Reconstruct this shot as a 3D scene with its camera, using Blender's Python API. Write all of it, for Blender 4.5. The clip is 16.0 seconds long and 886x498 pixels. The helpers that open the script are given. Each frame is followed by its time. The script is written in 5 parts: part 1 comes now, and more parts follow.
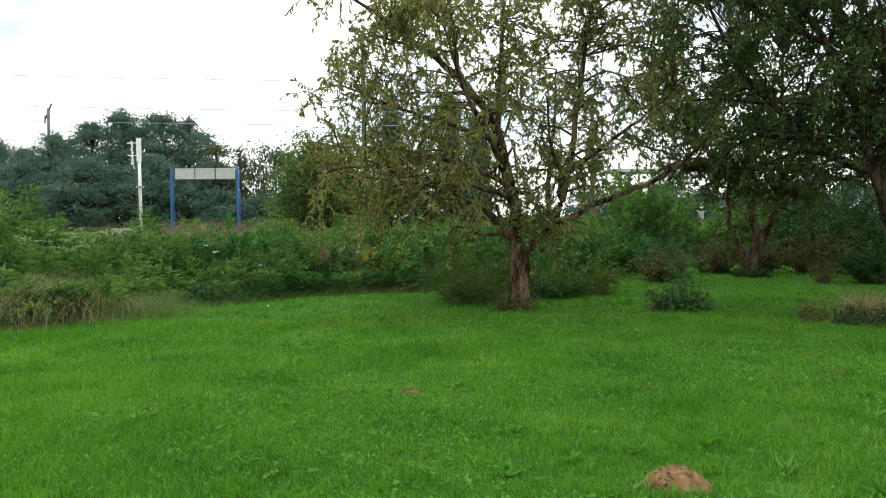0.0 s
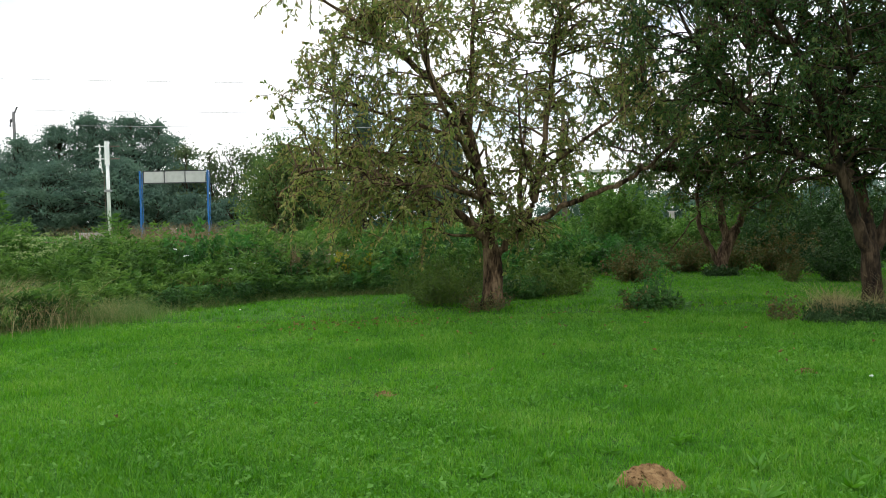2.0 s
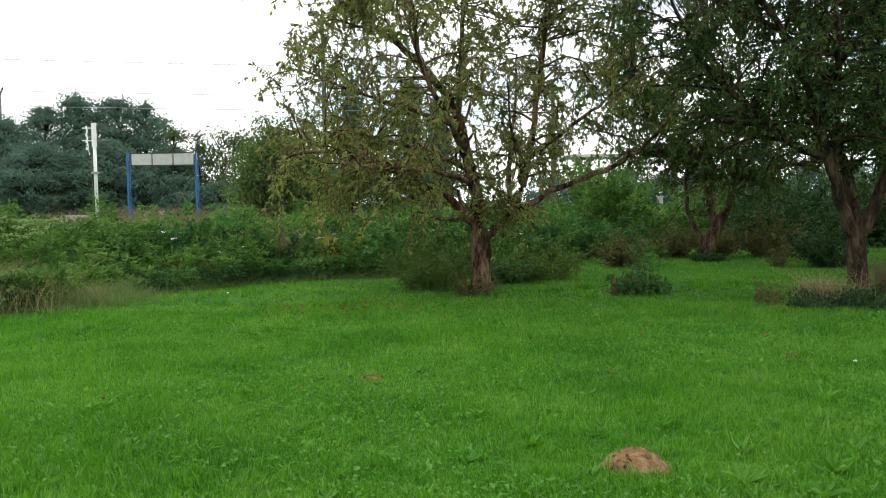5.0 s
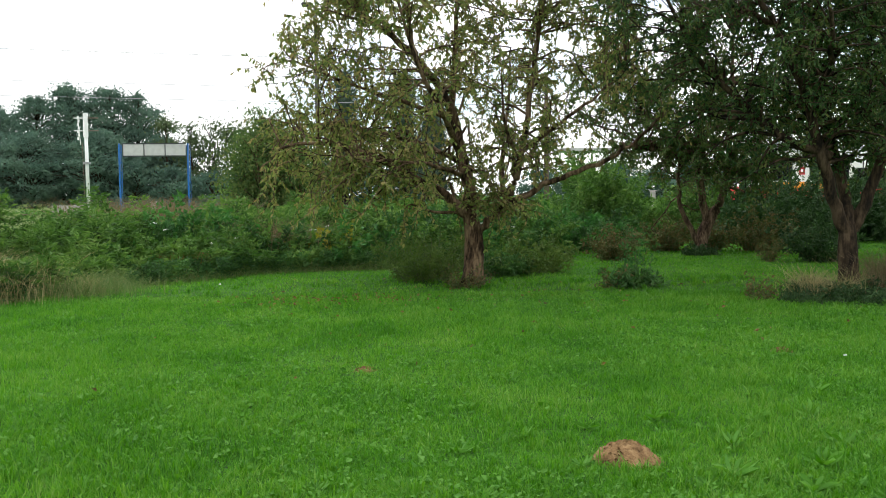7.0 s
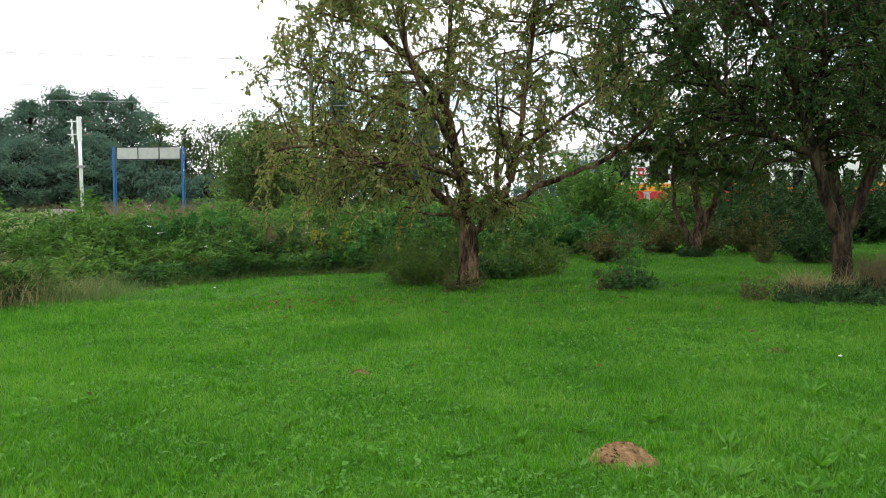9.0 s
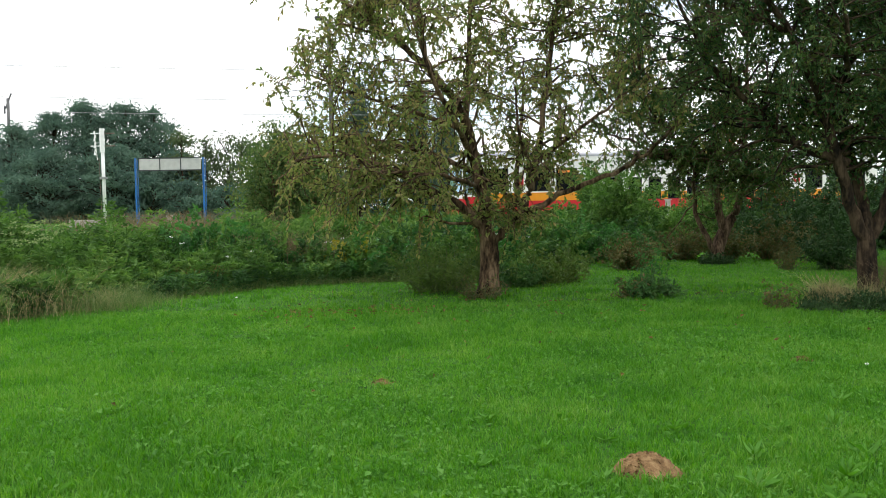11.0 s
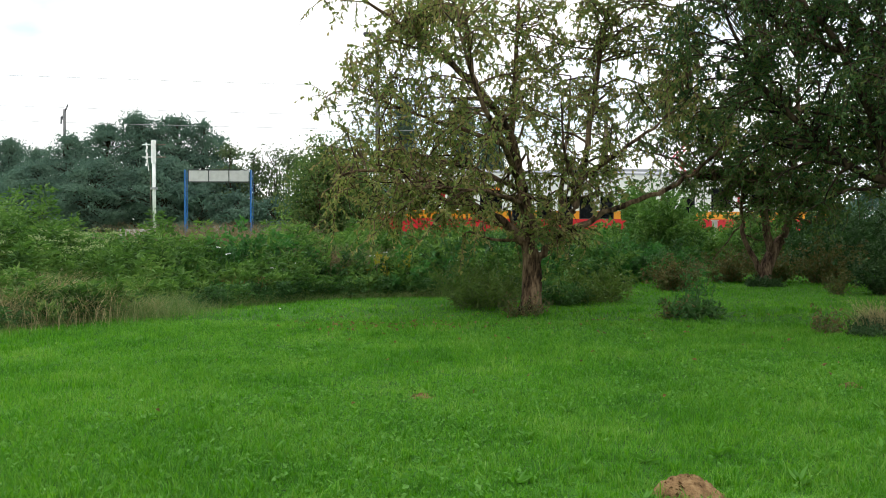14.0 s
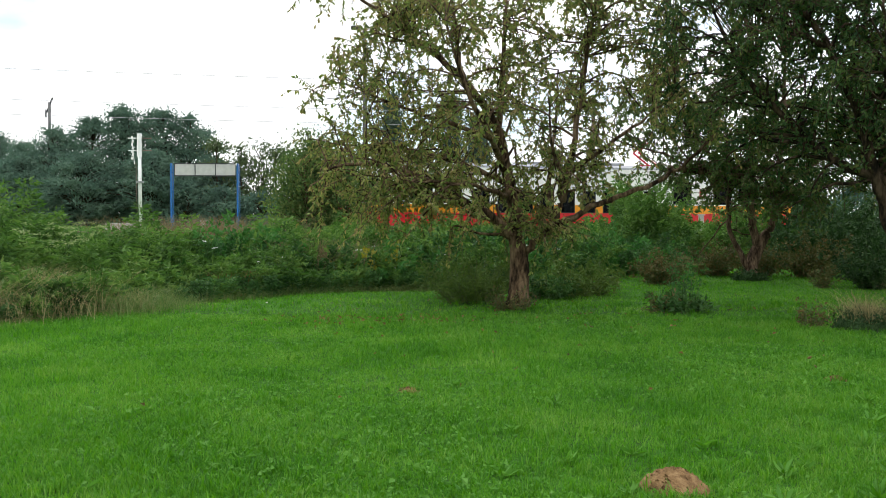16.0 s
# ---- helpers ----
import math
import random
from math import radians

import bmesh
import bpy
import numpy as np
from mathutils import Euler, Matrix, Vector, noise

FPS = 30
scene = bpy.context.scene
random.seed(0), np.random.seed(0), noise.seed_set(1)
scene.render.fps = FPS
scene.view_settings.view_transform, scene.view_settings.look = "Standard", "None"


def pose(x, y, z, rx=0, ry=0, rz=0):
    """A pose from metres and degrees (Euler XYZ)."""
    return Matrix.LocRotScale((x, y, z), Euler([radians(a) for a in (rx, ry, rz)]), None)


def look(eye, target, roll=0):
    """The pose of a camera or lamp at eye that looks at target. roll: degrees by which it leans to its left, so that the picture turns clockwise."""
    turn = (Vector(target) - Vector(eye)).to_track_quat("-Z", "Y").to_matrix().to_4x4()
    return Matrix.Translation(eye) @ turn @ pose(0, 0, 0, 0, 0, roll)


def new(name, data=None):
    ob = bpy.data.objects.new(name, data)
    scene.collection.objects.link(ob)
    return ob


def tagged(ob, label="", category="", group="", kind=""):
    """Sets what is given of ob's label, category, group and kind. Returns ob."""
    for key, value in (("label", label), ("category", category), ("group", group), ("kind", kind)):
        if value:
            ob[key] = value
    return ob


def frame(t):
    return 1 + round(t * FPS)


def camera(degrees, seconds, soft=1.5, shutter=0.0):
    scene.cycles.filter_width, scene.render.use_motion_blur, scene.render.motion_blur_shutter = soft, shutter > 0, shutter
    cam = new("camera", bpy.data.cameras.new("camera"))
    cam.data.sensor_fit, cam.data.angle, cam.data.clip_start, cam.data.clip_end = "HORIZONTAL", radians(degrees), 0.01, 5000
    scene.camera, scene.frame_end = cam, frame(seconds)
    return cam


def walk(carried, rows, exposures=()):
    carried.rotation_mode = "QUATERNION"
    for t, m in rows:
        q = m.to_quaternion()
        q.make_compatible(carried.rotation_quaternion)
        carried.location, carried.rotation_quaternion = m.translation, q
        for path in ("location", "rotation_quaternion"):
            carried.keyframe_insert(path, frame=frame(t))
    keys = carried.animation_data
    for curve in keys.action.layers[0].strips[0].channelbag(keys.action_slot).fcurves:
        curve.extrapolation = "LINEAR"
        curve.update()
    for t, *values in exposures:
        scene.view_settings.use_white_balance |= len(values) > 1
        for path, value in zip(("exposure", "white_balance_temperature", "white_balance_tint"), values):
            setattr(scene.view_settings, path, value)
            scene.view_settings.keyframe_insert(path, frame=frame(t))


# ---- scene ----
# ---- camera: a hand-held phone on the lawn ----
cam = camera(54.0, 16.0, soft=0.7)
PATH = [
    (0.0, 0.002, -0.016, 1.490, -0.000, -2.085, -0.601),
    (0.5, 0.005, 0.005, 1.488, -0.606, -1.867, -0.668),
    (1.0, 0.008, 0.025, 1.485, -1.107, -1.831, -0.751),
    (1.5, 0.006, 0.004, 1.489, -1.662, -1.933, -0.962),
    (2.0, 0.005, 0.003, 1.490, -1.799, -2.003, -1.057),
    (2.5, 0.007, 0.007, 1.488, -1.894, -2.062, -1.216),
    (3.0, 0.013, -0.000, 1.490, -1.919, -2.180, -1.404),
    (3.5, 0.012, -0.005, 1.488, -1.980, -2.353, -1.408),
    (4.0, 0.013, -0.008, 1.489, -2.190, -2.556, -1.114),
    (4.5, 0.014, 0.001, 1.488, -2.360, -2.813, -0.889),
    (7.0, 0.009, -0.001, 1.487, -2.995, -3.541, -0.383),
    (7.5, 0.008, 0.001, 1.484, -3.185, -3.434, -0.410),
    (8.0, 0.011, 0.007, 1.485, -3.371, -3.489, -0.556),
    (10.5, -0.004, 0.000, 1.489, -2.848, -2.987, -0.955),
    (11.0, -0.005, 0.007, 1.493, -2.049, -2.814, -0.984),
    (11.5, -0.011, 0.009, 1.488, -1.148, -2.621, -1.045),
    (12.0, -0.012, -0.021, 1.490, -0.147, -2.382, -0.914),
    (12.5, -0.019, 0.016, 1.490, 1.053, -2.267, -0.922),
    (13.0, -0.017, 0.002, 1.486, 1.809, -2.076, -0.484),
    (13.5, -0.012, -0.006, 1.488, 1.624, -1.941, -0.065),
    (14.0, -0.004, -0.006, 1.486, 0.768, -1.731, 0.165),
    (14.5, 0.003, -0.002, 1.485, 0.333, -1.678, 0.100),
    (15.0, 0.008, -0.000, 1.484, 0.038, -1.848, 0.150),
    (15.5, 0.006, 0.008, 1.485, -0.458, -2.078, 0.094),
    (16.0, 0.001, 0.008, 1.480, -0.046, -2.104, 0.205),
]


def eye_pose(x, y, z, yaw, pitch, roll):
    return pose(x, y, z, 0, 0, yaw) @ pose(0, 0, 0, 90 + pitch) @ pose(0, 0, 0, 0, 0, roll)


walk(cam, [(row[0], eye_pose(*row[1:])) for row in PATH],
     [(0.0, -0.05), (4.5, -0.05), (7.0, 0.05), (8.0, 0.06), (10.5, 0.05), (12.5, 0.04), (14.0, 0.0), (16.0, -0.03)])

# ---- light: bright overcast sky, veiled sun ----
SUN_ELEVATION, SUN_AZIMUTH = 58, 285
world = bpy.data.worlds.new("overcast_sky")
scene.world = world
world.use_nodes = True
wn, wl = world.node_tree.nodes, world.node_tree.links
wn.clear()
w_out, w_bg = wn.new("ShaderNodeOutputWorld"), wn.new("ShaderNodeBackground")
w_sky = wn.new("ShaderNodeTexSky")
w_sky.sky_type, w_sky.sun_disc = "NISHITA", False
w_sky.sun_elevation, w_sky.sun_rotation = radians(SUN_ELEVATION), radians(SUN_AZIMUTH)
w_dim = wn.new("ShaderNodeMix")
w_dim.data_type, w_dim.blend_type = "RGBA", "MULTIPLY"
w_dim.inputs[0].default_value = 1.0
w_dim.inputs[7].default_value = (0.12, 0.12, 0.12, 1)
w_mix = wn.new("ShaderNodeMix")
w_mix.data_type = "RGBA"
w_mix.inputs[7].default_value = (1.02, 1.02, 1.03, 1)
w_noise, w_ramp, w_co, w_map = (wn.new("ShaderNodeTexNoise"), wn.new("ShaderNodeValToRGB"), wn.new("ShaderNodeTexCoord"), wn.new("ShaderNodeMapping"))
w_map.inputs["Scale"].default_value = (1.2, 1.2, 3.0)
w_noise.inputs["Scale"].default_value, w_noise.inputs["Detail"].default_value = 2.2, 6.0
w_ramp.color_ramp.elements[0].position, w_ramp.color_ramp.elements[0].color = 0.36, (0.2, 0.2, 0.2, 1)
w_ramp.color_ramp.elements[1].position, w_ramp.color_ramp.elements[1].color = 0.52, (0.97, 0.97, 0.97, 1)
wl.new(w_co.outputs["Generated"], w_map.inputs["Vector"])
wl.new(w_map.outputs["Vector"], w_noise.inputs["Vector"])
wl.new(w_noise.outputs["Fac"], w_ramp.inputs["Fac"])
wl.new(w_ramp.outputs["Color"], w_mix.inputs[0])
wl.new(w_sky.outputs["Color"], w_dim.inputs[6])
wl.new(w_dim.outputs[2], w_mix.inputs[6])
# an overcast dome is nearly three times as bright overhead as at the horizon
w_sep, w_dome, w_scale = wn.new("ShaderNodeSeparateXYZ"), wn.new("ShaderNodeMapRange"), wn.new("ShaderNodeMix")
w_dome.inputs["To Min"].default_value, w_dome.inputs["To Max"].default_value = 0.47, 1.0
w_scale.data_type, w_scale.blend_type = "RGBA", "MULTIPLY"
w_scale.inputs[0].default_value = 1.0
wl.new(w_co.outputs["Generated"], w_sep.inputs["Vector"])
wl.new(w_sep.outputs["Z"], w_dome.inputs["Value"])
wl.new(w_mix.outputs[2], w_scale.inputs[6])
wl.new(w_dome.outputs["Result"], w_scale.inputs[7])
wl.new(w_scale.outputs[2], w_bg.inputs["Color"])
w_bg.inputs["Strength"].default_value = 2.85
wl.new(w_bg.outputs["Background"], w_out.inputs["Surface"])

sun = new("sun", bpy.data.lights.new("sun", "SUN"))
sun.data.energy, sun.data.angle, sun.data.color = 0.6, radians(20), (1.0, 0.96, 0.9)
_e, _a = radians(SUN_ELEVATION), radians(SUN_AZIMUTH)
sun.matrix_world = look((40 * math.sin(_a) * math.cos(_e), 40 * math.cos(_a) * math.cos(_e), 40 * math.sin(_e)), (0, 0, 0))


# ---- materials ----
def base_material(name):
    m = bpy.data.materials.new(name)
    m.use_nodes = True
    n = m.node_tree.nodes
    return m, n, m.node_tree.links, n["Principled BSDF"], n["Material Output"]


def ramp_of(n, stops):
    node = n.new("ShaderNodeValToRGB")
    r = node.color_ramp
    while len(r.elements) < len(stops):
        r.elements.new(0.5)
    for e, (p, c) in zip(r.elements, stops):
        e.position, e.color = p, (*c, 1)
    return node


def leaf_material(name, colours, translucency=0.35, rough=0.6, patch=0.6, grain=1.6):
    """Leaves: each one takes its own tone, and tones drift in patches across the plant."""
    m, n, l, b, out = base_material(name)
    geo, tex, co = n.new("ShaderNodeNewGeometry"), n.new("ShaderNodeTexNoise"), n.new("ShaderNodeTexCoord")
    tex.inputs["Scale"].default_value, tex.inputs["Detail"].default_value = grain, 3
    l.new(co.outputs["Object"], tex.inputs["Vector"])
    mixv = n.new("ShaderNodeMix")
    mixv.inputs[0].default_value = patch * 0.6
    l.new(geo.outputs["Random Per Island"], mixv.inputs[2])
    wide = n.new("ShaderNodeMapRange")
    wide.inputs["From Min"].default_value, wide.inputs["From Max"].default_value = 0.3, 0.7
    l.new(tex.outputs["Fac"], wide.inputs["Value"])
    l.new(wide.outputs["Result"], mixv.inputs[3])
    k = len(colours)
    r = ramp_of(n, [(0.08 + 0.84 * i / max(1, k - 1), c) for i, c in enumerate(colours)])
    l.new(mixv.outputs[0], r.inputs["Fac"])
    l.new(r.outputs["Color"], b.inputs["Base Color"])
    b.inputs["Roughness"].default_value = rough
    b.inputs["Specular IOR Level"].default_value = 0.2
    tr, mx, bright = n.new("ShaderNodeBsdfTranslucent"), n.new("ShaderNodeMixShader"), n.new("ShaderNodeHueSaturation")
    bright.inputs["Saturation"].default_value, bright.inputs["Value"].default_value = 1.15, 1.5
    l.new(r.outputs["Color"], bright.inputs["Color"])
    l.new(bright.outputs["Color"], tr.inputs["Color"])
    mx.inputs["Fac"].default_value = translucency
    l.new(b.outputs["BSDF"], mx.inputs[1])
    l.new(tr.outputs["BSDF"], mx.inputs[2])
    l.new(mx.outputs["Shader"], out.inputs["Surface"])
    return m


def rough_material(name, stops, scale=8.0, rough=0.85, bump=0.4, detail_scale=60.0, metal=0.0, stretch=(1, 1, 1), bump_distance=0.01):
    """A weathered surface: stains at one scale, grain and relief at a finer one."""
    m, n, l, b, out = base_material(name)
    co, mp = n.new("ShaderNodeTexCoord"), n.new("ShaderNodeMapping")
    mp.inputs["Scale"].default_value = stretch
    l.new(co.outputs["Object"], mp.inputs["Vector"])
    a, f = n.new("ShaderNodeTexNoise"), n.new("ShaderNodeTexNoise")
    a.inputs["Scale"].default_value, a.inputs["Detail"].default_value = scale, 6
    f.inputs["Scale"].default_value, f.inputs["Detail"].default_value = detail_scale, 4
    l.new(mp.outputs["Vector"], a.inputs["Vector"])
    l.new(mp.outputs["Vector"], f.inputs["Vector"])
    mv = n.new("ShaderNodeMix")
    mv.inputs[0].default_value = 0.35
    l.new(a.outputs["Fac"], mv.inputs[2])
    l.new(f.outputs["Fac"], mv.inputs[3])
    r = ramp_of(n, stops)
    l.new(mv.outputs[0], r.inputs["Fac"])
    l.new(r.outputs["Color"], b.inputs["Base Color"])
    b.inputs["Roughness"].default_value, b.inputs["Metallic"].default_value = rough, metal
    if rough > 0.9:
        b.inputs["Specular IOR Level"].default_value = 0.15
    bp = n.new("ShaderNodeBump")
    bp.inputs["Strength"].default_value, bp.inputs["Distance"].default_value = bump, bump_distance
    l.new(mv.outputs[0], bp.inputs["Height"])
    l.new(bp.outputs["Normal"], b.inputs["Normal"])
    return m


def painted(name, colour, rough=0.4, dirt=0.25, scale=3.0):
    dark = tuple(c * (1 - dirt) for c in colour)
    return rough_material(name, [(0.3, dark), (0.6, colour)], scale=scale, rough=rough, bump=0.05, detail_scale=40)


def ground_material():
    m, n, l, b, out = base_material("lawn_soil")
    co = n.new("ShaderNodeTexCoord")
    big, mid, fine = (n.new("ShaderNodeTexNoise") for _ in range(3))
    for tex, s in ((big, 0.35), (mid, 3.0), (fine, 38.0)):
        tex.inputs["Scale"].default_value, tex.inputs["Detail"].default_value = s, 5
        l.new(co.outputs["Object"], tex.inputs["Vector"])
    m1, m2 = n.new("ShaderNodeMix"), n.new("ShaderNodeMix")
    m1.inputs[0].default_value, m2.inputs[0].default_value = 0.5, 0.5
    l.new(big.outputs["Fac"], m1.inputs[2])
    l.new(mid.outputs["Fac"], m1.inputs[3])
    l.new(m1.outputs[0], m2.inputs[2])
    l.new(fine.outputs["Fac"], m2.inputs[3])
    r = ramp_of(n, [(0.36, (0.012, 0.035, 0.005)), (0.5, (0.032, 0.11, 0.008)), (0.64, (0.07, 0.19, 0.014))])
    l.new(m2.outputs[0], r.inputs["Fac"])
    l.new(r.outputs["Color"], b.inputs["Base Color"])
    b.inputs["Roughness"].default_value = 0.9
    b.inputs["Specular IOR Level"].default_value = 0.1
    bp = n.new("ShaderNodeBump")
    bp.inputs["Strength"].default_value, bp.inputs["Distance"].default_value = 0.8, 0.03
    l.new(fine.outputs["Fac"], bp.inputs["Height"])
    l.new(bp.outputs["Normal"], b.inputs["Normal"])
    return m


def glass_material(name, colour, rough=0.04):
    m, n, l, b, out = base_material(name)
    b.inputs["Base Color"].default_value = (*colour, 1)
    b.inputs["Roughness"].default_value = rough
    b.inputs["Transmission Weight"].default_value = 0.85
    b.inputs["IOR"].default_value = 1.12
    return m


GROUND = ground_material()
GRASS = leaf_material("grass_blade", [(0.034, 0.12, 0.013), (0.064, 0.195, 0.019), (0.105, 0.255, 0.03), (0.19, 0.32, 0.07)], 0.45, 0.55, 0.75, 0.9)
CLOVER = leaf_material("clover_leaf", [(0.045, 0.14, 0.018), (0.085, 0.22, 0.03), (0.13, 0.28, 0.055)], 0.35, 0.7)
WALNUT = leaf_material("walnut_leaf", [(0.065, 0.108, 0.034), (0.13, 0.18, 0.052), (0.2, 0.245, 0.07), (0.27, 0.225, 0.095), (0.125, 0.19, 0.052)], 0.48)
APPLE = leaf_material("dense_tree_leaf", [(0.02, 0.055, 0.02), (0.038, 0.085, 0.024), (0.068, 0.12, 0.034), (0.115, 0.13, 0.034)], 0.34)
ORCHARD = leaf_material("orchard_leaf", [(0.04, 0.08, 0.028), (0.07, 0.125, 0.036), (0.11, 0.165, 0.05), (0.17, 0.18, 0.06)], 0.42)
# green lightened and turned bluish to stand in for the haze of distance
HAZYLEAF = leaf_material("hazed_far_leaf", [(0.055, 0.1, 0.075), (0.088, 0.15, 0.108), (0.13, 0.2, 0.138)], 0.36, patch=1.2, grain=0.5)
PALELEAF = leaf_material("pale_tree_leaf", [(0.05, 0.08, 0.03), (0.08, 0.12, 0.05), (0.12, 0.15, 0.07)], 0.3)
CONIFER = leaf_material("conifer_needles", [(0.05, 0.085, 0.06), (0.085, 0.125, 0.09), (0.12, 0.165, 0.115)], 0.25)
WEED = leaf_material("weed_leaf", [(0.03, 0.07, 0.016), (0.06, 0.13, 0.028), (0.105, 0.2, 0.045), (0.17, 0.26, 0.07)], 0.35, patch=1.1)
BRIGHTWEED = leaf_material("bright_shrub_leaf", [(0.026, 0.085, 0.022), (0.05, 0.145, 0.034), (0.088, 0.215, 0.052)], 0.35, patch=1.0)
DARKWEED = leaf_material("dark_shrub_leaf", [(0.022, 0.06, 0.017), (0.045, 0.11, 0.028), (0.085, 0.175, 0.045)], 0.3, patch=1.0)
OLIVE = leaf_material("olive_fine_leaf", [(0.05, 0.1, 0.02), (0.085, 0.145, 0.03), (0.125, 0.18, 0.045)], 0.25)
YELLOWLEAF = leaf_material("yellowing_leaf", [(0.15, 0.17, 0.03), (0.25, 0.24, 0.035), (0.11, 0.16, 0.025)], 0.35)
BROWNSHRUB = leaf_material("reddish_shrub_leaf", [(0.085, 0.07, 0.025), (0.055, 0.095, 0.024), (0.15, 0.11, 0.045), (0.065, 0.105, 0.025)], 0.25)
BROWNGRASS = leaf_material("seeding_grass_blade", [(0.13, 0.09, 0.055), (0.2, 0.145, 0.09), (0.1, 0.11, 0.045), (0.15, 0.1, 0.06)], 0.3)
LONGGRASS = leaf_material("long_grass_blade", [(0.06, 0.12, 0.03), (0.1, 0.18, 0.045), (0.17, 0.22, 0.08), (0.26, 0.24, 0.11)], 0.3)
DRY = leaf_material("dry_grass_blade", [(0.25, 0.205, 0.1), (0.41, 0.345, 0.185), (0.16, 0.16, 0.066), (0.11, 0.16, 0.045)], 0.3)
UMBEL = leaf_material("flower_head", [(0.12, 0.19, 0.06), (0.2, 0.27, 0.1), (0.26, 0.31, 0.15)], 0.3)
BLOSSOM = leaf_material("white_blossom", [(0.6, 0.62, 0.58), (0.75, 0.76, 0.72)], 0.2)
# dark foliage, made deeper still by shade under the trees put into its colour
DEEPSHADELEAF = leaf_material("deep_green_shaded_leaf", [(0.016, 0.042, 0.013), (0.03, 0.07, 0.02), (0.05, 0.1, 0.028)], 0.2)
FALLEN = leaf_material("fallen_leaf", [(0.12, 0.08, 0.03), (0.2, 0.13, 0.04), (0.06, 0.045, 0.02)], 0.1, 0.7)
BARK = rough_material("bark", [(0.4, (0.016, 0.01, 0.006)), (0.49, (0.078, 0.05, 0.027)), (0.6, (0.19, 0.132, 0.078))], 7, 0.95, 1.0, 30, stretch=(1, 1, 0.3), bump_distance=0.04)
DARKBARK = rough_material("dark_bark", [(0.4, (0.01, 0.008, 0.006)), (0.5, (0.036, 0.025, 0.015)), (0.6, (0.085, 0.06, 0.036))], 7, 0.95, 0.9, 30, stretch=(1, 1, 0.3), bump_distance=0.03)
BROWNBARK = rough_material("brown_bark", [(0.4, (0.03, 0.019, 0.012)), (0.5, (0.1, 0.065, 0.04)), (0.6, (0.2, 0.14, 0.09))], 7, 0.95, 0.9, 30, stretch=(1, 1, 0.3), bump_distance=0.03)
STEM = rough_material("green_stem", [(0.3, (0.045, 0.065, 0.02)), (0.6, (0.09, 0.12, 0.04))], 20, 0.8, 0.2)
EARTH = rough_material("molehill_earth", [(0.33, (0.075, 0.043, 0.019)), (0.5, (0.165, 0.1, 0.044)), (0.66, (0.26, 0.17, 0.082))], 20, 0.95, 1.0, 90, bump_distance=0.02)
WHITEPAINT = painted("white_paint", (0.82, 0.82, 0.8), 0.4, 0.1)
BLUEPAINT = painted("blue_paint", (0.012, 0.13, 0.38))
PALEBOARD = painted("pale_sign_back", (0.5, 0.5, 0.47), 0.5)
DARKMETAL = painted("dark_metal", (0.05, 0.05, 0.055), 0.5)
GALV = rough_material("galvanised_steel", [(0.3, (0.22, 0.22, 0.22)), (0.7, (0.36, 0.36, 0.36))], 6, 0.5, 0.1, 50, 0.3)
POSTGREY = rough_material("weathered_dark_concrete", [(0.3, (0.08, 0.08, 0.08)), (0.6, (0.15, 0.15, 0.145))], 5, 0.9, 0.3)
WIREGREY = painted("weathered_wire", (0.42, 0.42, 0.43), 0.5)
CONCRETE = rough_material("concrete", [(0.3, (0.25, 0.24, 0.21)), (0.6, (0.42, 0.4, 0.36))], 5, 0.9, 0.3)
RUSTPOLE = rough_material("brown_pole_paint", [(0.3, (0.11, 0.075, 0.055)), (0.6, (0.2, 0.15, 0.12))], 6, 0.8, 0.2)
TRAMWHITE = painted("tram_white", (0.78, 0.77, 0.72), 0.35, 0.12)
TRAMRED = painted("tram_red", (0.55, 0.012, 0.02), 0.35, 0.2)
TRAMYELLOW = painted("tram_yellow", (0.75, 0.28, 0.01), 0.35, 0.15)
TRAMGREY = painted("tram_roof_grey", (0.33, 0.34, 0.35), 0.5)
RUBBER = painted("black_rubber", (0.02, 0.02, 0.02), 0.7)
GLASS = glass_material("tinted_glass", (0.05, 0.055, 0.06))
CABGLASS = glass_material("clear_blue_glass", (0.6, 0.75, 0.8))
RAIL = rough_material("rail_steel", [(0.3, (0.1, 0.07, 0.05)), (0.7, (0.25, 0.2, 0.17))], 8, 0.5, 0.2, metal=0.7)
BALLAST = rough_material("ballast_stone", [(0.3, (0.12, 0.11, 0.1)), (0.7, (0.32, 0.3, 0.27))], 14, 0.95, 1.0, 60, bump_distance=0.05)
INTERIOR = painted("tram_interior", (0.12, 0.12, 0.13), 0.7)
AMBER = base_material("amber_display")
AMBER[3].inputs["Base Color"].default_value = (0.3, 0.08, 0.01, 1)
AMBER[3].inputs["Emission Color"].default_value = (1.0, 0.3, 0.05, 1)
AMBER[3].inputs["Emission Strength"].default_value = 0.6
AMBER = AMBER[0]


# ---- mesh helpers ----
def mesh_of(name, verts, faces, mat, smooth=False):
    me = bpy.data.meshes.new(name)
    verts, faces = np.asarray(verts, np.float32), np.asarray(faces, np.int32)
    k = faces.shape[1]
    me.vertices.add(len(verts))
    me.vertices.foreach_set("co", verts.ravel())
    me.loops.add(faces.size)
    me.loops.foreach_set("vertex_index", faces.ravel())
    me.polygons.add(len(faces))
    me.polygons.foreach_set("loop_start", np.arange(0, faces.size, k, dtype=np.int32))
    me.polygons.foreach_set("use_smooth", np.full(len(faces), smooth))
    me.materials.append(mat)
    me.update(calc_edges=True)
    return me


def under(name, me, parent, label=""):
    ob = new(name, me)
    ob.parent = parent
    return tagged(ob, label=label)


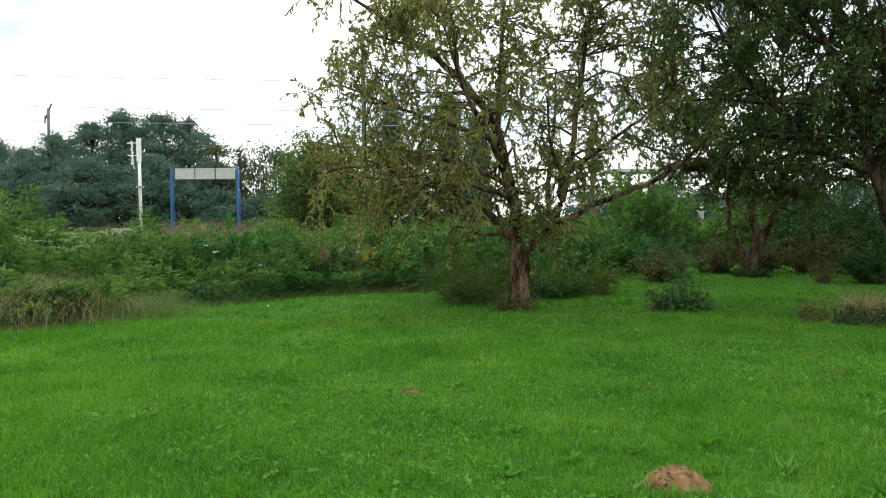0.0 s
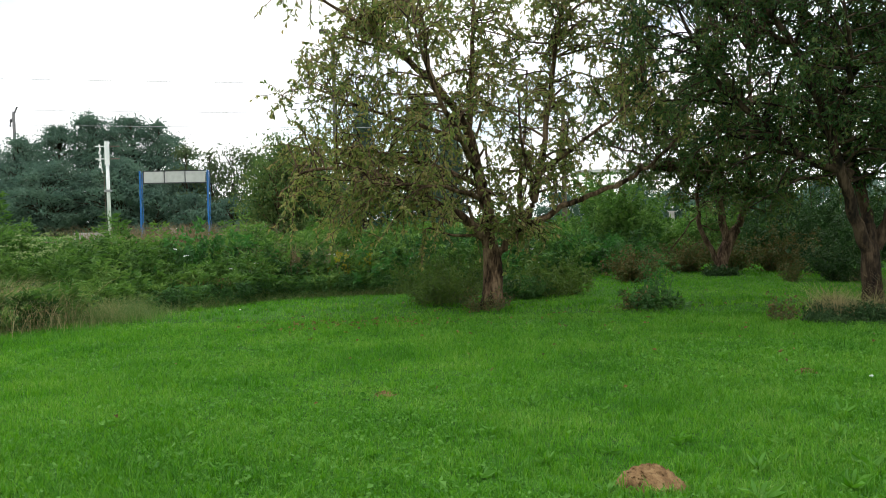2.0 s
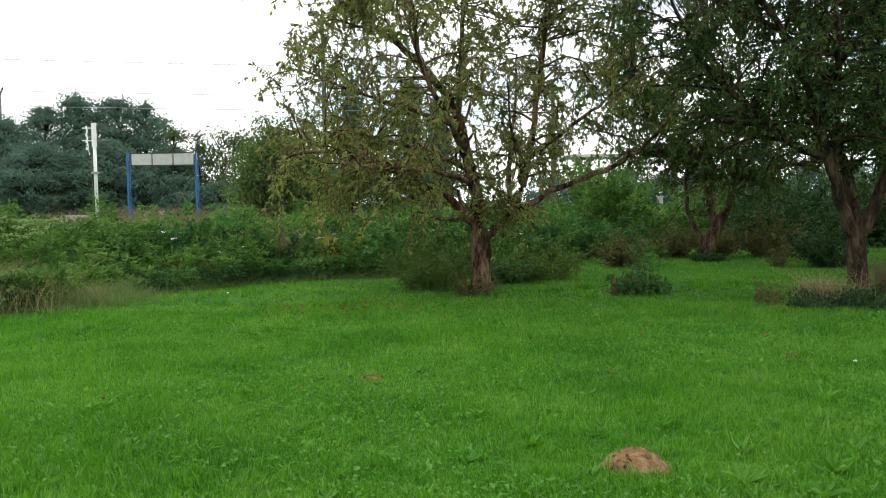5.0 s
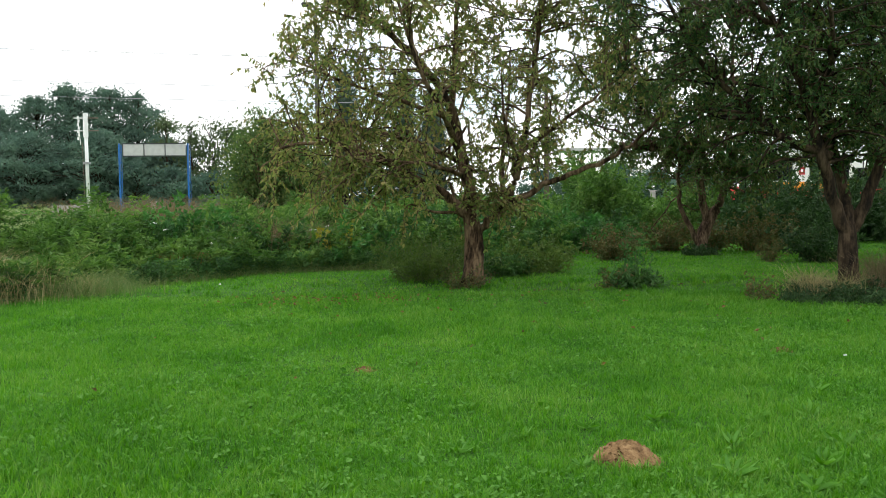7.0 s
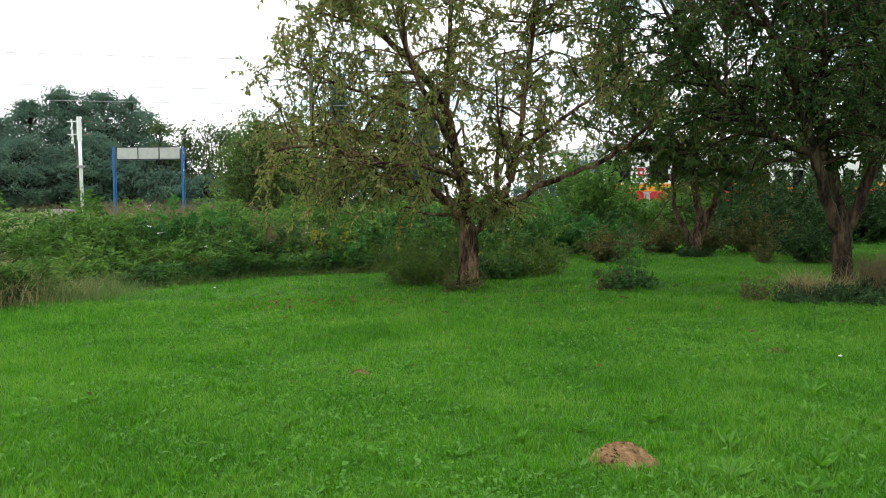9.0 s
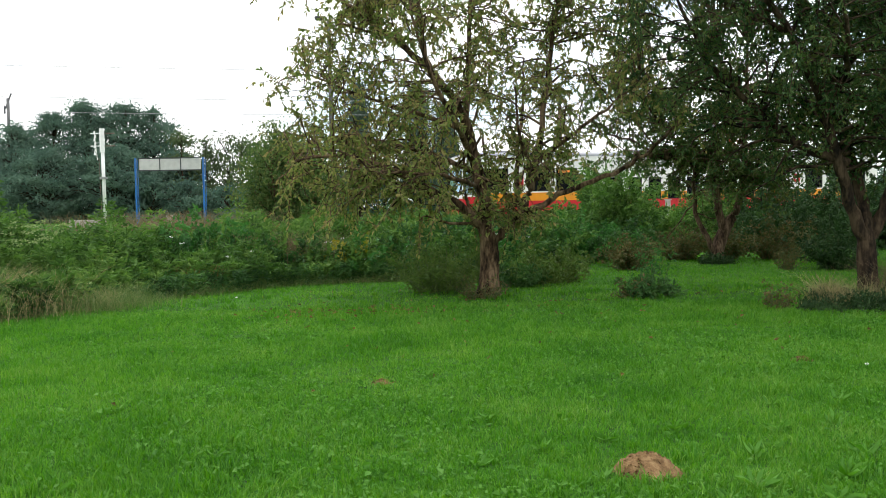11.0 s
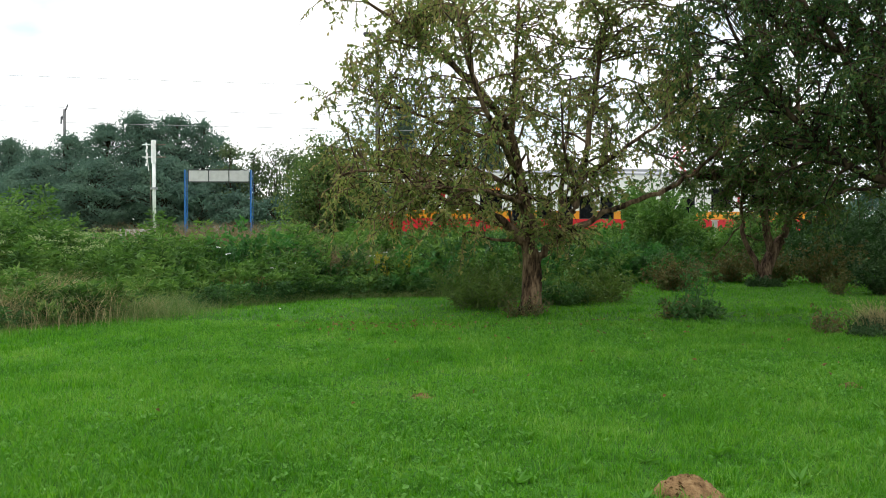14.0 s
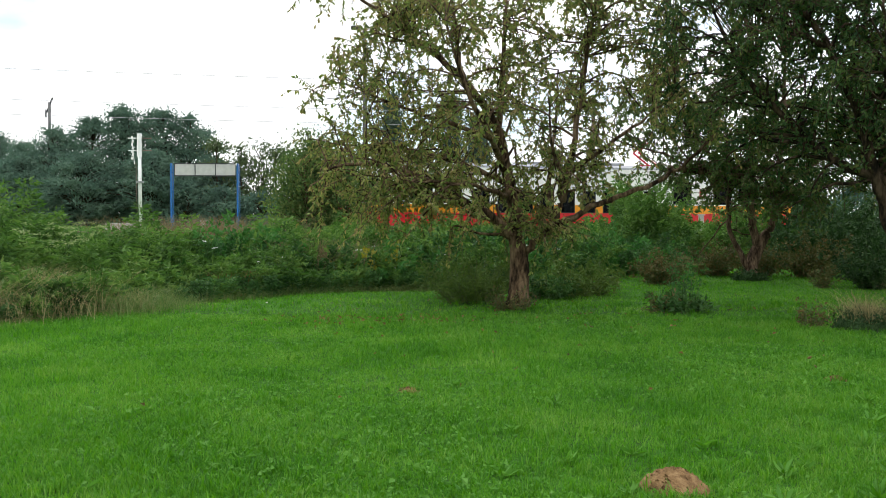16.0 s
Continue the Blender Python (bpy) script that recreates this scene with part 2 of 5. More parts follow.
def thing(name, x, y, z, label, category, group="", turn=0):
    ob = new(name)
    ob.matrix_basis = pose(x, y, z, 0, 0, turn)
    ob.empty_display_size = 0.2
    return tagged(ob, label, category, group)


def part(name, bm, mat, parent, label="", smooth=False):
    me = bpy.data.meshes.new(name)
    bmesh.ops.recalc_face_normals(bm, faces=bm.faces)
    for f in bm.faces:
        f.smooth = smooth
    bm.to_mesh(me)
    bm.free()
    me.materials.append(mat)
    return under(name, me, parent, label)


def box(bm, x0, x1, y0, y1, z0, z1, bevel=0.0):
    r = bmesh.ops.create_cube(bm, size=1, matrix=Matrix.Translation(((x0 + x1) / 2, (y0 + y1) / 2, (z0 + z1) / 2)) @ Matrix.Diagonal((x1 - x0, y1 - y0, z1 - z0, 1)))
    if bevel:
        es = list({e for v in r["verts"] for e in v.link_edges})
        bmesh.ops.bevel(bm, geom=es, offset=bevel, segments=2, affect="EDGES", profile=0.5)
    return bm


def boxed(name, dims, mat, parent, label="", bevel=0.0):
    return part(name, box(bmesh.new(), *dims, bevel=bevel), mat, parent, label)


def rod(bm, a, b, r0, r1=None, sides=10):
    a, b = Vector(a), Vector(b)
    m = Matrix.Translation((a + b) / 2) @ (b - a).to_track_quat("Z", "Y").to_matrix().to_4x4()
    bmesh.ops.create_cone(bm, cap_ends=True, segments=sides, radius1=r0, radius2=r0 if r1 is None else r1, depth=(b - a).length, matrix=m)
    return bm


def unit(v):
    return v / np.maximum(np.linalg.norm(v, axis=-1, keepdims=True), 1e-9)


def leaf_arrays(rng, p, d, length, width, fold=0.25):
    """Folded four-cornered leaves at p along d; length and width are arrays."""
    n = len(p)
    d = unit(d)
    side = unit(np.cross(d, rng.normal(size=(n, 3))))
    up = np.cross(side, d)
    length, width = np.broadcast_to(length, n)[:, None], np.broadcast_to(width, n)[:, None]
    mid = p + d * length * 0.45
    v = np.empty((n, 4, 3))
    v[:, 0], v[:, 2] = p, p + d * length - up * length * 0.12
    v[:, 1], v[:, 3] = mid + side * width * 0.5 + up * width * fold, mid - side * width * 0.5 + up * width * fold
    i = np.arange(n)[:, None] * 4
    f = np.concatenate([i + [0, 1, 2], i + [0, 2, 3]], 1).reshape(-1, 3)
    return v.reshape(-1, 3), f


def oval_leaves(rng, p, d, length, width, fold=0.2):
    """Rounder leaves of two halves, folded along the midrib and bent down at the tip."""
    n = len(p)
    d = unit(d)
    side = unit(np.cross(d, rng.normal(size=(n, 3))))
    up = np.cross(side, d)
    length, width = length[:, None], width[:, None]
    low, high = p + d * length * 0.28 + up * width * fold, p + d * length * 0.68 + up * width * (fold - 0.1)
    v = np.stack([p, low + side * width * 0.44, high + side * width * 0.42, p + d * length - up * length * 0.15, high - side * width * 0.42, low - side * width * 0.44], 1)
    i = np.arange(n)[:, None] * 6
    f = np.concatenate([i + [0, 1, 2, 3], i + [0, 3, 4, 5]], 1).reshape(-1, 4)
    return v.reshape(-1, 3), f


def tubes(lines, sides=5):
    """Tapered tubes along lines of (points, radii)."""
    vs, fs, base = [], [], 0
    ring = np.arange(sides) * 2 * np.pi / sides
    for pts, rad in lines:
        pts, rad = np.asarray(pts, float), np.asarray(rad, float)
        tan = unit(np.gradient(pts, axis=0))
        ref = np.where(np.abs(tan[:, 2:3]) > 0.9, [[1.0, 0, 0]], [[0, 0, 1.0]])
        a = unit(np.cross(tan, ref))
        b = np.cross(tan, a)
        v = pts[:, None] + rad[:, None, None] * (np.cos(ring)[None, :, None] * a[:, None] + np.sin(ring)[None, :, None] * b[:, None])
        m = len(pts)
        i = (np.arange(m - 1) * sides)[:, None] + np.arange(sides)[None]
        j = (np.arange(m - 1) * sides)[:, None] + (np.arange(sides)[None] + 1) % sides
        fs.append(np.stack([i, j, j + sides, i + sides], -1).reshape(-1, 4) + base)
        vs.append(v.reshape(-1, 3))
        base += m * sides
    return np.concatenate(vs), np.concatenate(fs)


def curve_through(pts, per=5):
    """Smooth points through the given ones."""
    p = np.asarray(pts, float)
    p = np.vstack([2 * p[0] - p[1], p, 2 * p[-1] - p[-2]])
    out = []
    for i in range(1, len(p) - 2):
        for t in np.arange(per) / per:
            out.append(0.5 * (2 * p[i] + (p[i + 1] - p[i - 1]) * t + (2 * p[i - 1] - 5 * p[i] + 4 * p[i + 1] - p[i + 2]) * t**2 + (3 * p[i] - p[i - 1] - 3 * p[i + 1] + p[i + 2]) * t**3))
    return np.array(out + [p[-2]])


def shoot(rng, start, way, length, droop, steps=5, wander=0.18):
    pts, d = [np.array(start, float)], unit(np.asarray(way, float))
    for _ in range(steps):
        d = unit(d + rng.normal(0, wander, 3) + [0, 0, -droop])
        pts.append(pts[-1] + d * length / steps)
    return np.array(pts)


def branching_tree(name, x, y, limbs, mats, seed, label, category="tree", branches=9, twigs=7, leaves=9, leaf=(0.1, 0.045), reach=(0.7, 1.5), droop=0.08, bare=0.3, group="", twig_len=(0.25, 0.6), z=0.0, flare=0.0, fill=()):
    """limbs: (points, first radius, last radius, share of branches); the first is the trunk."""
    rng = np.random.default_rng(seed)
    tree = thing(name, x, y, z, label, category, group)
    fine, anchors, ways, nodes = [], [], [], []

    def leafy(b, r):
        ln = np.linalg.norm(b[-1] - b[0]) + 0.2
        fine.append((b, np.linspace(max(r, 0.012), 0.006, len(b))))
        for _ in range(twigs):
            j = rng.integers(1 if len(b) < 7 else len(b) // 3, len(b))
            tw = shoot(rng, b[j], (b[j] - b[j - 1]) / ln * 3 + rng.normal(size=3) * 0.9, rng.uniform(*twig_len), droop * 1.6, 4)
            fine.append((tw, np.linspace(0.006, 0.003, len(tw))))
            q = rng.random(leaves) * (len(tw) - 1.001)
            qi = q.astype(int)
            anchors.append(tw[qi] + (tw[qi + 1] - tw[qi]) * (q - qi)[:, None])
            ways.append((tw[qi + 1] - tw[qi]) * 3 + rng.normal(size=(leaves, 3)) * 0.6 + [0, 0, -0.55])

    for k, (pts, r0, r1, share) in enumerate(limbs):
        c = curve_through(pts)
        c[1:-1] += rng.normal(0, 0.012 if k else 0.0, (len(c) - 2, 3))
        rad = np.linspace(r0, r1, len(c)) * (1 + rng.normal(0, 0.012, len(c)))
        if k == 0:
            rad = r1 + (r0 - r1) * (1 - np.linspace(0, 1, len(c)) ** 4)
            rad *= 1 + (0.3 + flare) * np.exp(-np.maximum(c[:, 2], 0) * 7)
        if k == 0:
            c = curve_through(c, 4)
            rad = np.interp(np.linspace(0, 1, len(c)), np.linspace(0, 1, len(rad)), rad)
        sides = 22 if k == 0 else 10
        v, f = tubes([(c, rad)], sides)
        turn = np.arange(sides) * 2 * np.pi / sides
        along = np.linspace(0, 1, len(c))[:, None]
        ridge = rng.normal(0, 0.045 if k == 0 else 0.02, sides)[None, :] + 0.05 * np.sin(2 * turn[None] + 5 * along + k) * np.sin(9 * along + k) + rng.normal(0, 0.012, (len(c), sides))
        v = (c[:, None] + (v.reshape(len(c), sides, 3) - c[:, None]) * (1 + ridge[:, :, None])).reshape(-1, 3)
        under("trunk" if k == 0 else "limb", mesh_of("limb", v, f, mats[0], True), tree)
        tan = unit(np.gradient(c, axis=0))
        nodes.append(np.c_[c, rad][1 if k else len(c) - 1:])
        for _ in range(int(branches * share)):
            u = bare + (1 - bare) * rng.random() ** 0.8
            i = min(int(u * (len(c) - 1)), len(c) - 1)
            way = unit(rng.normal(size=3) * [1, 1, 0.6] + tan[i] * 0.5 + [0, 0, 0.15])
            leafy(shoot(rng, c[i], way, rng.uniform(*reach), droop), rad[i] * 0.4)
    nodes = np.concatenate(nodes)
    for cx, cy, cz, rx, ry, rz, count in fill:
        for _ in range(count):
            tip = np.array([cx, cy, cz]) + unit(rng.normal(size=3)) * rng.random() ** 0.4 * [rx, ry, rz]
            cost = np.linalg.norm(nodes[:, :3] - tip, axis=1) + 1.2 * np.maximum(0, nodes[:, 2] - tip[2] + 0.1)
            near = nodes[np.argmin(cost)]
            mid = (near[:3] + tip) / 2 + rng.normal(0, 0.12, 3) + [0, 0, 0.1]
            leafy(curve_through([near[:3], mid, tip, tip + (tip - mid) * 0.3 - [0, 0, 0.12]], 3), min(near[3] * 0.5, 0.03))
    v, f = tubes(fine, 4)
    tagged(under("branchwork", mesh_of("branchwork", v, f, mats[0], True), tree), kind="stuff")
    p, d = np.concatenate(anchors), np.concatenate(ways)
    s = rng.uniform(0.65, 1.25, len(p))
    v, f = oval_leaves(rng, p, d, leaf[0] * s, leaf[1] * s)
    under("crown", mesh_of("crown", v, f, mats[1]), tree)
    return tree


def clump_tree(name, x, y, height, radius, mats, seed, label, clumps=60, leaves=90, leaf=0.3, category="tree", stem=0.18, group="", z=0.8, low=0.15, spread=0.5, shape=1.0):
    """A whole tree seen from afar: trunk, limbs, and many leafy clumps of uneven size."""
    rng = np.random.default_rng(seed)
    tree = thing(name, x, y, z, label, category, group)
    trunk = curve_through([(0, 0, 0), (rng.normal(0, 0.1), 0, height * 0.3), (rng.normal(0, 0.25), rng.normal(0, 0.2), height * 0.65), (rng.normal(0, 0.3), 0, height * 0.93)])
    v, f = tubes([(trunk, np.linspace(stem, 0.03, len(trunk)))], 8)
    under("trunk", mesh_of("trunk", v, f, mats[0], True), tree)
    fine, pp, dd = [], [], []
    for _ in range(clumps):
        u = low + (1 - low) * rng.random()
        a = rng.random() * 2 * np.pi
        env = radius * (max(0.06, math.sin(math.pi * min(1, max(0, (u - low) / (1 - low))) ** 0.75)) ** 0.7 if shape > 0 else (1.02 - u))
        r = env * math.sqrt(rng.random()) * rng.uniform(0.8, 1.15)
        tip = np.array([r * math.cos(a), r * math.sin(a), height * u])
        root = trunk[min(len(trunk) - 1, int(max(0.05, u - 0.22 * r / max(radius, 0.1)) * (len(trunk) - 1)))]
        fine.append((curve_through([root, (root + tip) / 2 + [0, 0, 0.12 * r], tip], 3), np.linspace(stem * 0.3, 0.015, 7)))
        k = int(leaves * rng.uniform(0.5, 1.4))
        size = spread * rng.uniform(0.6, 1.3)
        if rng.random() < 0.3:
            # thin shoots that stand out of the crown
            tip, size, k = root + (tip - root) * rng.uniform(1.1, 1.28), size * 0.5, k // 3
        pp.append(tip + rng.normal(size=(k, 3)) * size * [1.2, 1.2, 0.55])
        dd.append(rng.normal(size=(k, 3)) + [0, 0, -0.35])
    v, f = tubes(fine, 4)
    tagged(under("branchwork", mesh_of("branchwork", v, f, mats[0], True), tree), kind="stuff")
    p, d = np.concatenate(pp), np.concatenate(dd)
    p[:, 2] = np.maximum(p[:, 2], 0.05)
    s = rng.uniform(0.6, 1.3, len(p))
    v, f = leaf_arrays(rng, p, d, leaf * s, leaf * 0.4 * s)
    under("crown", mesh_of("crown", v, f, mats[1]), tree)
    return tree


def shrub(name, x, y, radius, height, mats, seed, label, stems=30, leaves=40, leaf=(0.07, 0.03), category="shrub", z=0.0, lean=0.6, group="", droop=0.06):
    """Many thin stems rising and spreading from the ground, leafy along their length."""
    rng = np.random.default_rng(seed)
    plant = thing(name, x, y, z, label, category, group)
    lines, pp, dd = [], [], []
    for _ in range(stems):
        a, r = rng.random() * 2 * np.pi, radius * 0.55 * math.sqrt(rng.random())
        start = (r * math.cos(a), r * math.sin(a), -0.03)
        way = np.array([math.cos(a) * lean * r / radius * 1.8, math.sin(a) * lean * r / radius * 1.8, 1]) + rng.normal(0, 0.15, 3)
        b = shoot(rng, start, way, height * rng.uniform(0.5, 1.1), droop, 6, 0.12)
        lines.append((b, np.linspace(0.006, 0.002, len(b))))
        q = (0.08 + 0.92 * rng.random(leaves)) * (len(b) - 1.001)
        qi = q.astype(int)
        pp.append(b[qi] + (b[qi + 1] - b[qi]) * (q - qi)[:, None] + rng.normal(0, 0.035, (leaves, 3)))
        dd.append(rng.normal(size=(leaves, 3)) + [0, 0, 0.1])
    v, f = tubes(lines, 4)
    tagged(under("stemwork", mesh_of("stemwork", v, f, STEM, True), plant), kind="stuff")
    p, d = np.concatenate(pp), np.concatenate(dd)
    p[:, 2] = np.maximum(p[:, 2], 0.01)
    s = rng.uniform(0.6, 1.3, len(p))
    v, f = leaf_arrays(rng, p, d, leaf[0] * s, leaf[1] * s)
    under("foliage", mesh_of("foliage", v, f, mats), plant)
    return plant


# ---- ground: lawn, bank rising to the track, one sheet to the horizon ----
EDGE_X = [-60, -12, -5.9, -5.2, -4.6, -3.4, -2.4, -1, 0, 1.3, 3, 5, 8, 13, 18, 30, 60]
EDGE_Y = [0, 7, 11.4, 12.7, 14.6, 15.5, 16.7, 17.4, 17.6, 18, 19.5, 22, 25, 28, 29.5, 32, 36]


def lawn_edge(x):
    return np.interp(x, EDGE_X, EDGE_Y)


def ground_height(x, y):
    x, y = np.asarray(x, float), np.asarray(y, float)
    e = lawn_edge(x)
    u = np.clip((y - e - 0.5) / (38 - e), 0, 1)
    return 0.72 * u * u * (3 - 2 * u) + 0.02 * np.sin(x * 0.9 + 0.5) * np.sin(y * 0.7) * (y > 4)


def spaced(lo, hi, fine_lo, fine_hi, step):
    mid = np.arange(fine_lo, fine_hi + 1e-6, step)
    k = np.linspace(0, 1, 18)[1:] ** 2.5
    return np.concatenate([(fine_lo - (fine_lo - lo) * k)[::-1], mid, fine_hi + (hi - fine_hi) * k])


def build_ground():
    xs, ys = spaced(-1500, 1500, -30, 40, 0.6), spaced(-600, 2500, -6, 52, 0.6)
    gx, gy = np.meshgrid(xs, ys)
    v = np.stack([gx, gy, ground_height(gx, gy)], -1).reshape(-1, 3)
    m, n = len(ys), len(xs)
    i = (np.arange(m - 1)[:, None] * n + np.arange(n - 1)[None]).ravel()
    f = np.stack([i, i + 1, i + n + 1, i + n], 1)
    tagged(new("ground", mesh_of("ground", v, f, GROUND, True)), "mown green lawn rising into an overgrown bank", "ground", kind="structure")


def patchiness(x, y):
    return 0.5 + 0.25 * np.sin(x * 1.3 + 0.7 * y) + 0.25 * np.sin(0.8 * x - 1.9 * y + 1.0)


def build_grass():
    rng = np.random.default_rng(11)

    def sown(count, y0, y1, power):
        y = y0 + (y1 - y0) * rng.random(count) ** power
        x = y * rng.uniform(-0.66, 0.66, count)
        keep = (y < lawn_edge(x) + 0.6)
        return x[keep], y[keep]

    # blades
    tx, ty = sown(24000, 2.6, 13.0, 1.35)
    tall = np.repeat(rng.uniform(0.6, 1.25, len(tx)) * np.where(rng.random(len(tx)) < 0.06, 1.6, 1.0), 13)
    x, y = np.repeat(tx, 13) + rng.normal(0, 0.03, 13 * len(tx)), np.repeat(ty, 13) + rng.normal(0, 0.03, 13 * len(tx))
    x2, y2 = sown(150000, 2.6, 30.0, 1.25)
    x3, y3 = rng.uniform(-11, 13, 110000), rng.uniform(-6, 22, 110000)
    keep = y3 < lawn_edge(x3) + 0.3
    x2, y2 = np.r_[x2, x3[keep]], np.r_[y2, y3[keep]]
    x, y, tall = np.r_[x, x2], np.r_[y, y2], np.r_[tall, np.full(len(x2), 0.8)]
    n = len(x)
    h = rng.uniform(0.025, 0.06, n) * (0.7 + 0.7 * patchiness(x, y)) * tall
    w = rng.uniform(0.004, 0.008, n) * np.maximum(1, y / 7)
    z = ground_height(x, y) - 0.004
    a, b = rng.random(n) * 2 * np.pi, rng.random(n) * 2 * np.pi
    p = np.stack([x, y, z], 1)
    lean = np.stack([np.cos(b), np.sin(b), 0 * b], 1) * (h * rng.uniform(0.2, 1.2, n))[:, None]
    side = np.stack([np.cos(a), np.sin(a), 0 * a], 1) * (w / 2)[:, None]
    mid = p + lean * 0.35 + np.stack([0 * h, 0 * h, h * 0.6], 1)
    tip = p + lean + np.stack([0 * h, 0 * h, h], 1)
    v = np.stack([p - side, p + side, mid + side * 0.7, tip, mid - side * 0.7], 1).reshape(-1, 3)
    i = np.arange(n)[:, None] * 5
    f = np.concatenate([i + [0, 1, 2], i + [0, 2, 4], i + [4, 2, 3]], 1).reshape(-1, 3)
    tagged(new("grass", mesh_of("grass", v, f, GRASS)), "short bright green mown lawn grass", "grass", kind="stuff")
    # taller tufts that the mower left, in drifts
    tx, ty = sown(5200, 2.6, 15.0, 1.1)
    keep = rng.random(len(tx)) < np.clip(0.8 * patchiness(tx * 2.3 + 3, ty * 2.0) + 0.05, 0.1, 1)
    tx, ty = tx[keep], ty[keep]
    q = 16
    x, y = np.repeat(tx, q) + rng.normal(0, 0.022, q * len(tx)), np.repeat(ty, q) + rng.normal(0, 0.022, q * len(tx))
    n = len(x)
    h = np.repeat(rng.uniform(0.05, 0.105, len(tx)), q) * rng.uniform(0.6, 1.15, n)
    b = rng.random(n) * 2 * np.pi
    p = np.stack([x, y, ground_height(x, y) - 0.003], 1)
    lean = np.stack([np.cos(b), np.sin(b), 0 * b], 1) * (h * rng.uniform(0.15, 0.8, n))[:, None]
    side = np.stack([-np.sin(b), np.cos(b), 0 * b], 1) * (rng.uniform(0.005, 0.009, n) * np.maximum(1, y / 8) / 2)[:, None]
    up = np.stack([0 * h, 0 * h, h], 1)
    mid, tip = p + lean * 0.3 + up * 0.62, p + lean + up * 0.95
    v = np.stack([p - side, p + side, mid + side * 0.8, tip, mid - side * 0.8], 1).reshape(-1, 3)
    i = np.arange(n)[:, None] * 5
    f = np.concatenate([i + [0, 1, 2], i + [0, 2, 4], i + [4, 2, 3]], 1).reshape(-1, 3)
    tagged(new("grass_tufts", mesh_of("grass_tufts", v, f, GRASS)), "taller uneven tufts of green grass in the lawn", "grass", kind="stuff")
    # clover and small broad leaves low in the lawn
    x, y = sown(64000, 2.6, 13.0, 1.2)
    keep = rng.random(len(x)) < np.clip(1.5 - 1.9 * patchiness(x + 2, y * 0.8), 0.03, 1)
    x, y = x[keep], y[keep]
    n = len(x)
    p = np.stack([x, y, ground_height(x, y) + rng.uniform(0.015, 0.04, n)], 1)
    a = rng.random(n) * 2 * np.pi
    d = np.stack([np.cos(a), np.sin(a), rng.uniform(-0.1, 0.5, n)], 1)
    s = rng.uniform(0.014, 0.034, n) * np.where(rng.random(n) < 0.12, 1.7, 1.0)
    v, f = leaf_arrays(rng, p, d, s, s * 0.8, 0.15)
    tagged(new("clover", mesh_of("clover", v, f, CLOVER)), "patches of clover and plantain leaves in the lawn", "clover", kind="stuff")
    # fallen leaves before and under the trees
    n = 320
    cx = np.concatenate([rng.normal(-0.9, 0.75, 170), rng.normal(0.3, 2.0, 70), rng.normal(3.5, 2.6, 80)])
    cy = np.concatenate([rng.normal(12.4, 0.35, 170), rng.normal(12.5, 1.6, 70), rng.normal(11.5, 2.2, 80)])
    p = np.stack([cx, cy, ground_height(cx, cy) + rng.uniform(0.02, 0.045, n)], 1)
    a = rng.random(n) * 2 * np.pi
    v, f = leaf_arrays(rng, p, np.stack([np.cos(a), np.sin(a), rng.uniform(-0.1, 0.6, n)], 1), rng.uniform(0.035, 0.08, n), rng.uniform(0.02, 0.04, n))
    tagged(new("fallen_leaves", mesh_of("fallen_leaves", v, f, FALLEN)), "brown and orange fallen leaves on the lawn", "leaves", kind="stuff")


def molehill(x, y, radius, height, seed, label):
    rng = np.random.default_rng(seed)
    rings, seg = 14, 36
    v, f = [], []
    for i in range(rings):
        u = i / (rings - 1)
        for k in range(seg):
            a = 2 * math.pi * k / seg
            r = radius * u * (1 + 0.12 * math.sin(2 * a + seed) + 0.07 * math.sin(5 * a + 1.3 * seed))
            hh = height * (1 - u**1.8) + rng.normal(0, height * 0.07) * (u < 0.95) - 0.015 * (u > 0.95)
            v.append((r * math.cos(a), r * math.sin(a), hh))
    for i in range(rings - 1):
        for k in range(seg):
            j = (k + 1) % seg
            f.append((i * seg + k, (i + 1) * seg + k, (i + 1) * seg + j, i * seg + j))
    hill = thing("molehill", x, y, float(ground_height(x, y)), label, "molehill")
    under("mound", mesh_of("mound", v, f, EARTH, True), hill)
    # crumbs of soil
    n = int(60 + 500 * radius)
    rr, a = radius * np.sqrt(rng.random(n)) * 1.12, rng.random(n) * 2 * np.pi
    zz = np.maximum(height * (1 - np.minimum(rr / radius, 1) ** 1.8), 0.0)
    c = np.stack([rr * np.cos(a), rr * np.sin(a), zz], 1)
    s = rng.uniform(0.004, 0.016, n)[:, None, None]
    corners = unit(np.array([[1, 1, 1], [1, -1, -1], [-1, 1, -1], [-1, -1, 1]], float))
    v = (c[:, None] + corners[None] * s * (1 + rng.normal(0, 0.25, (n, 4, 3)))).reshape(-1, 3)
    i = np.arange(n)[:, None] * 4
    f = np.concatenate([i + [0, 1, 2], i + [0, 3, 1], i + [0, 2, 3], i + [1, 3, 2]], 1).reshape(-1, 3)
    tagged(under("loose_soil", mesh_of("loose_soil", v, f, EARTH), hill), kind="stuff")


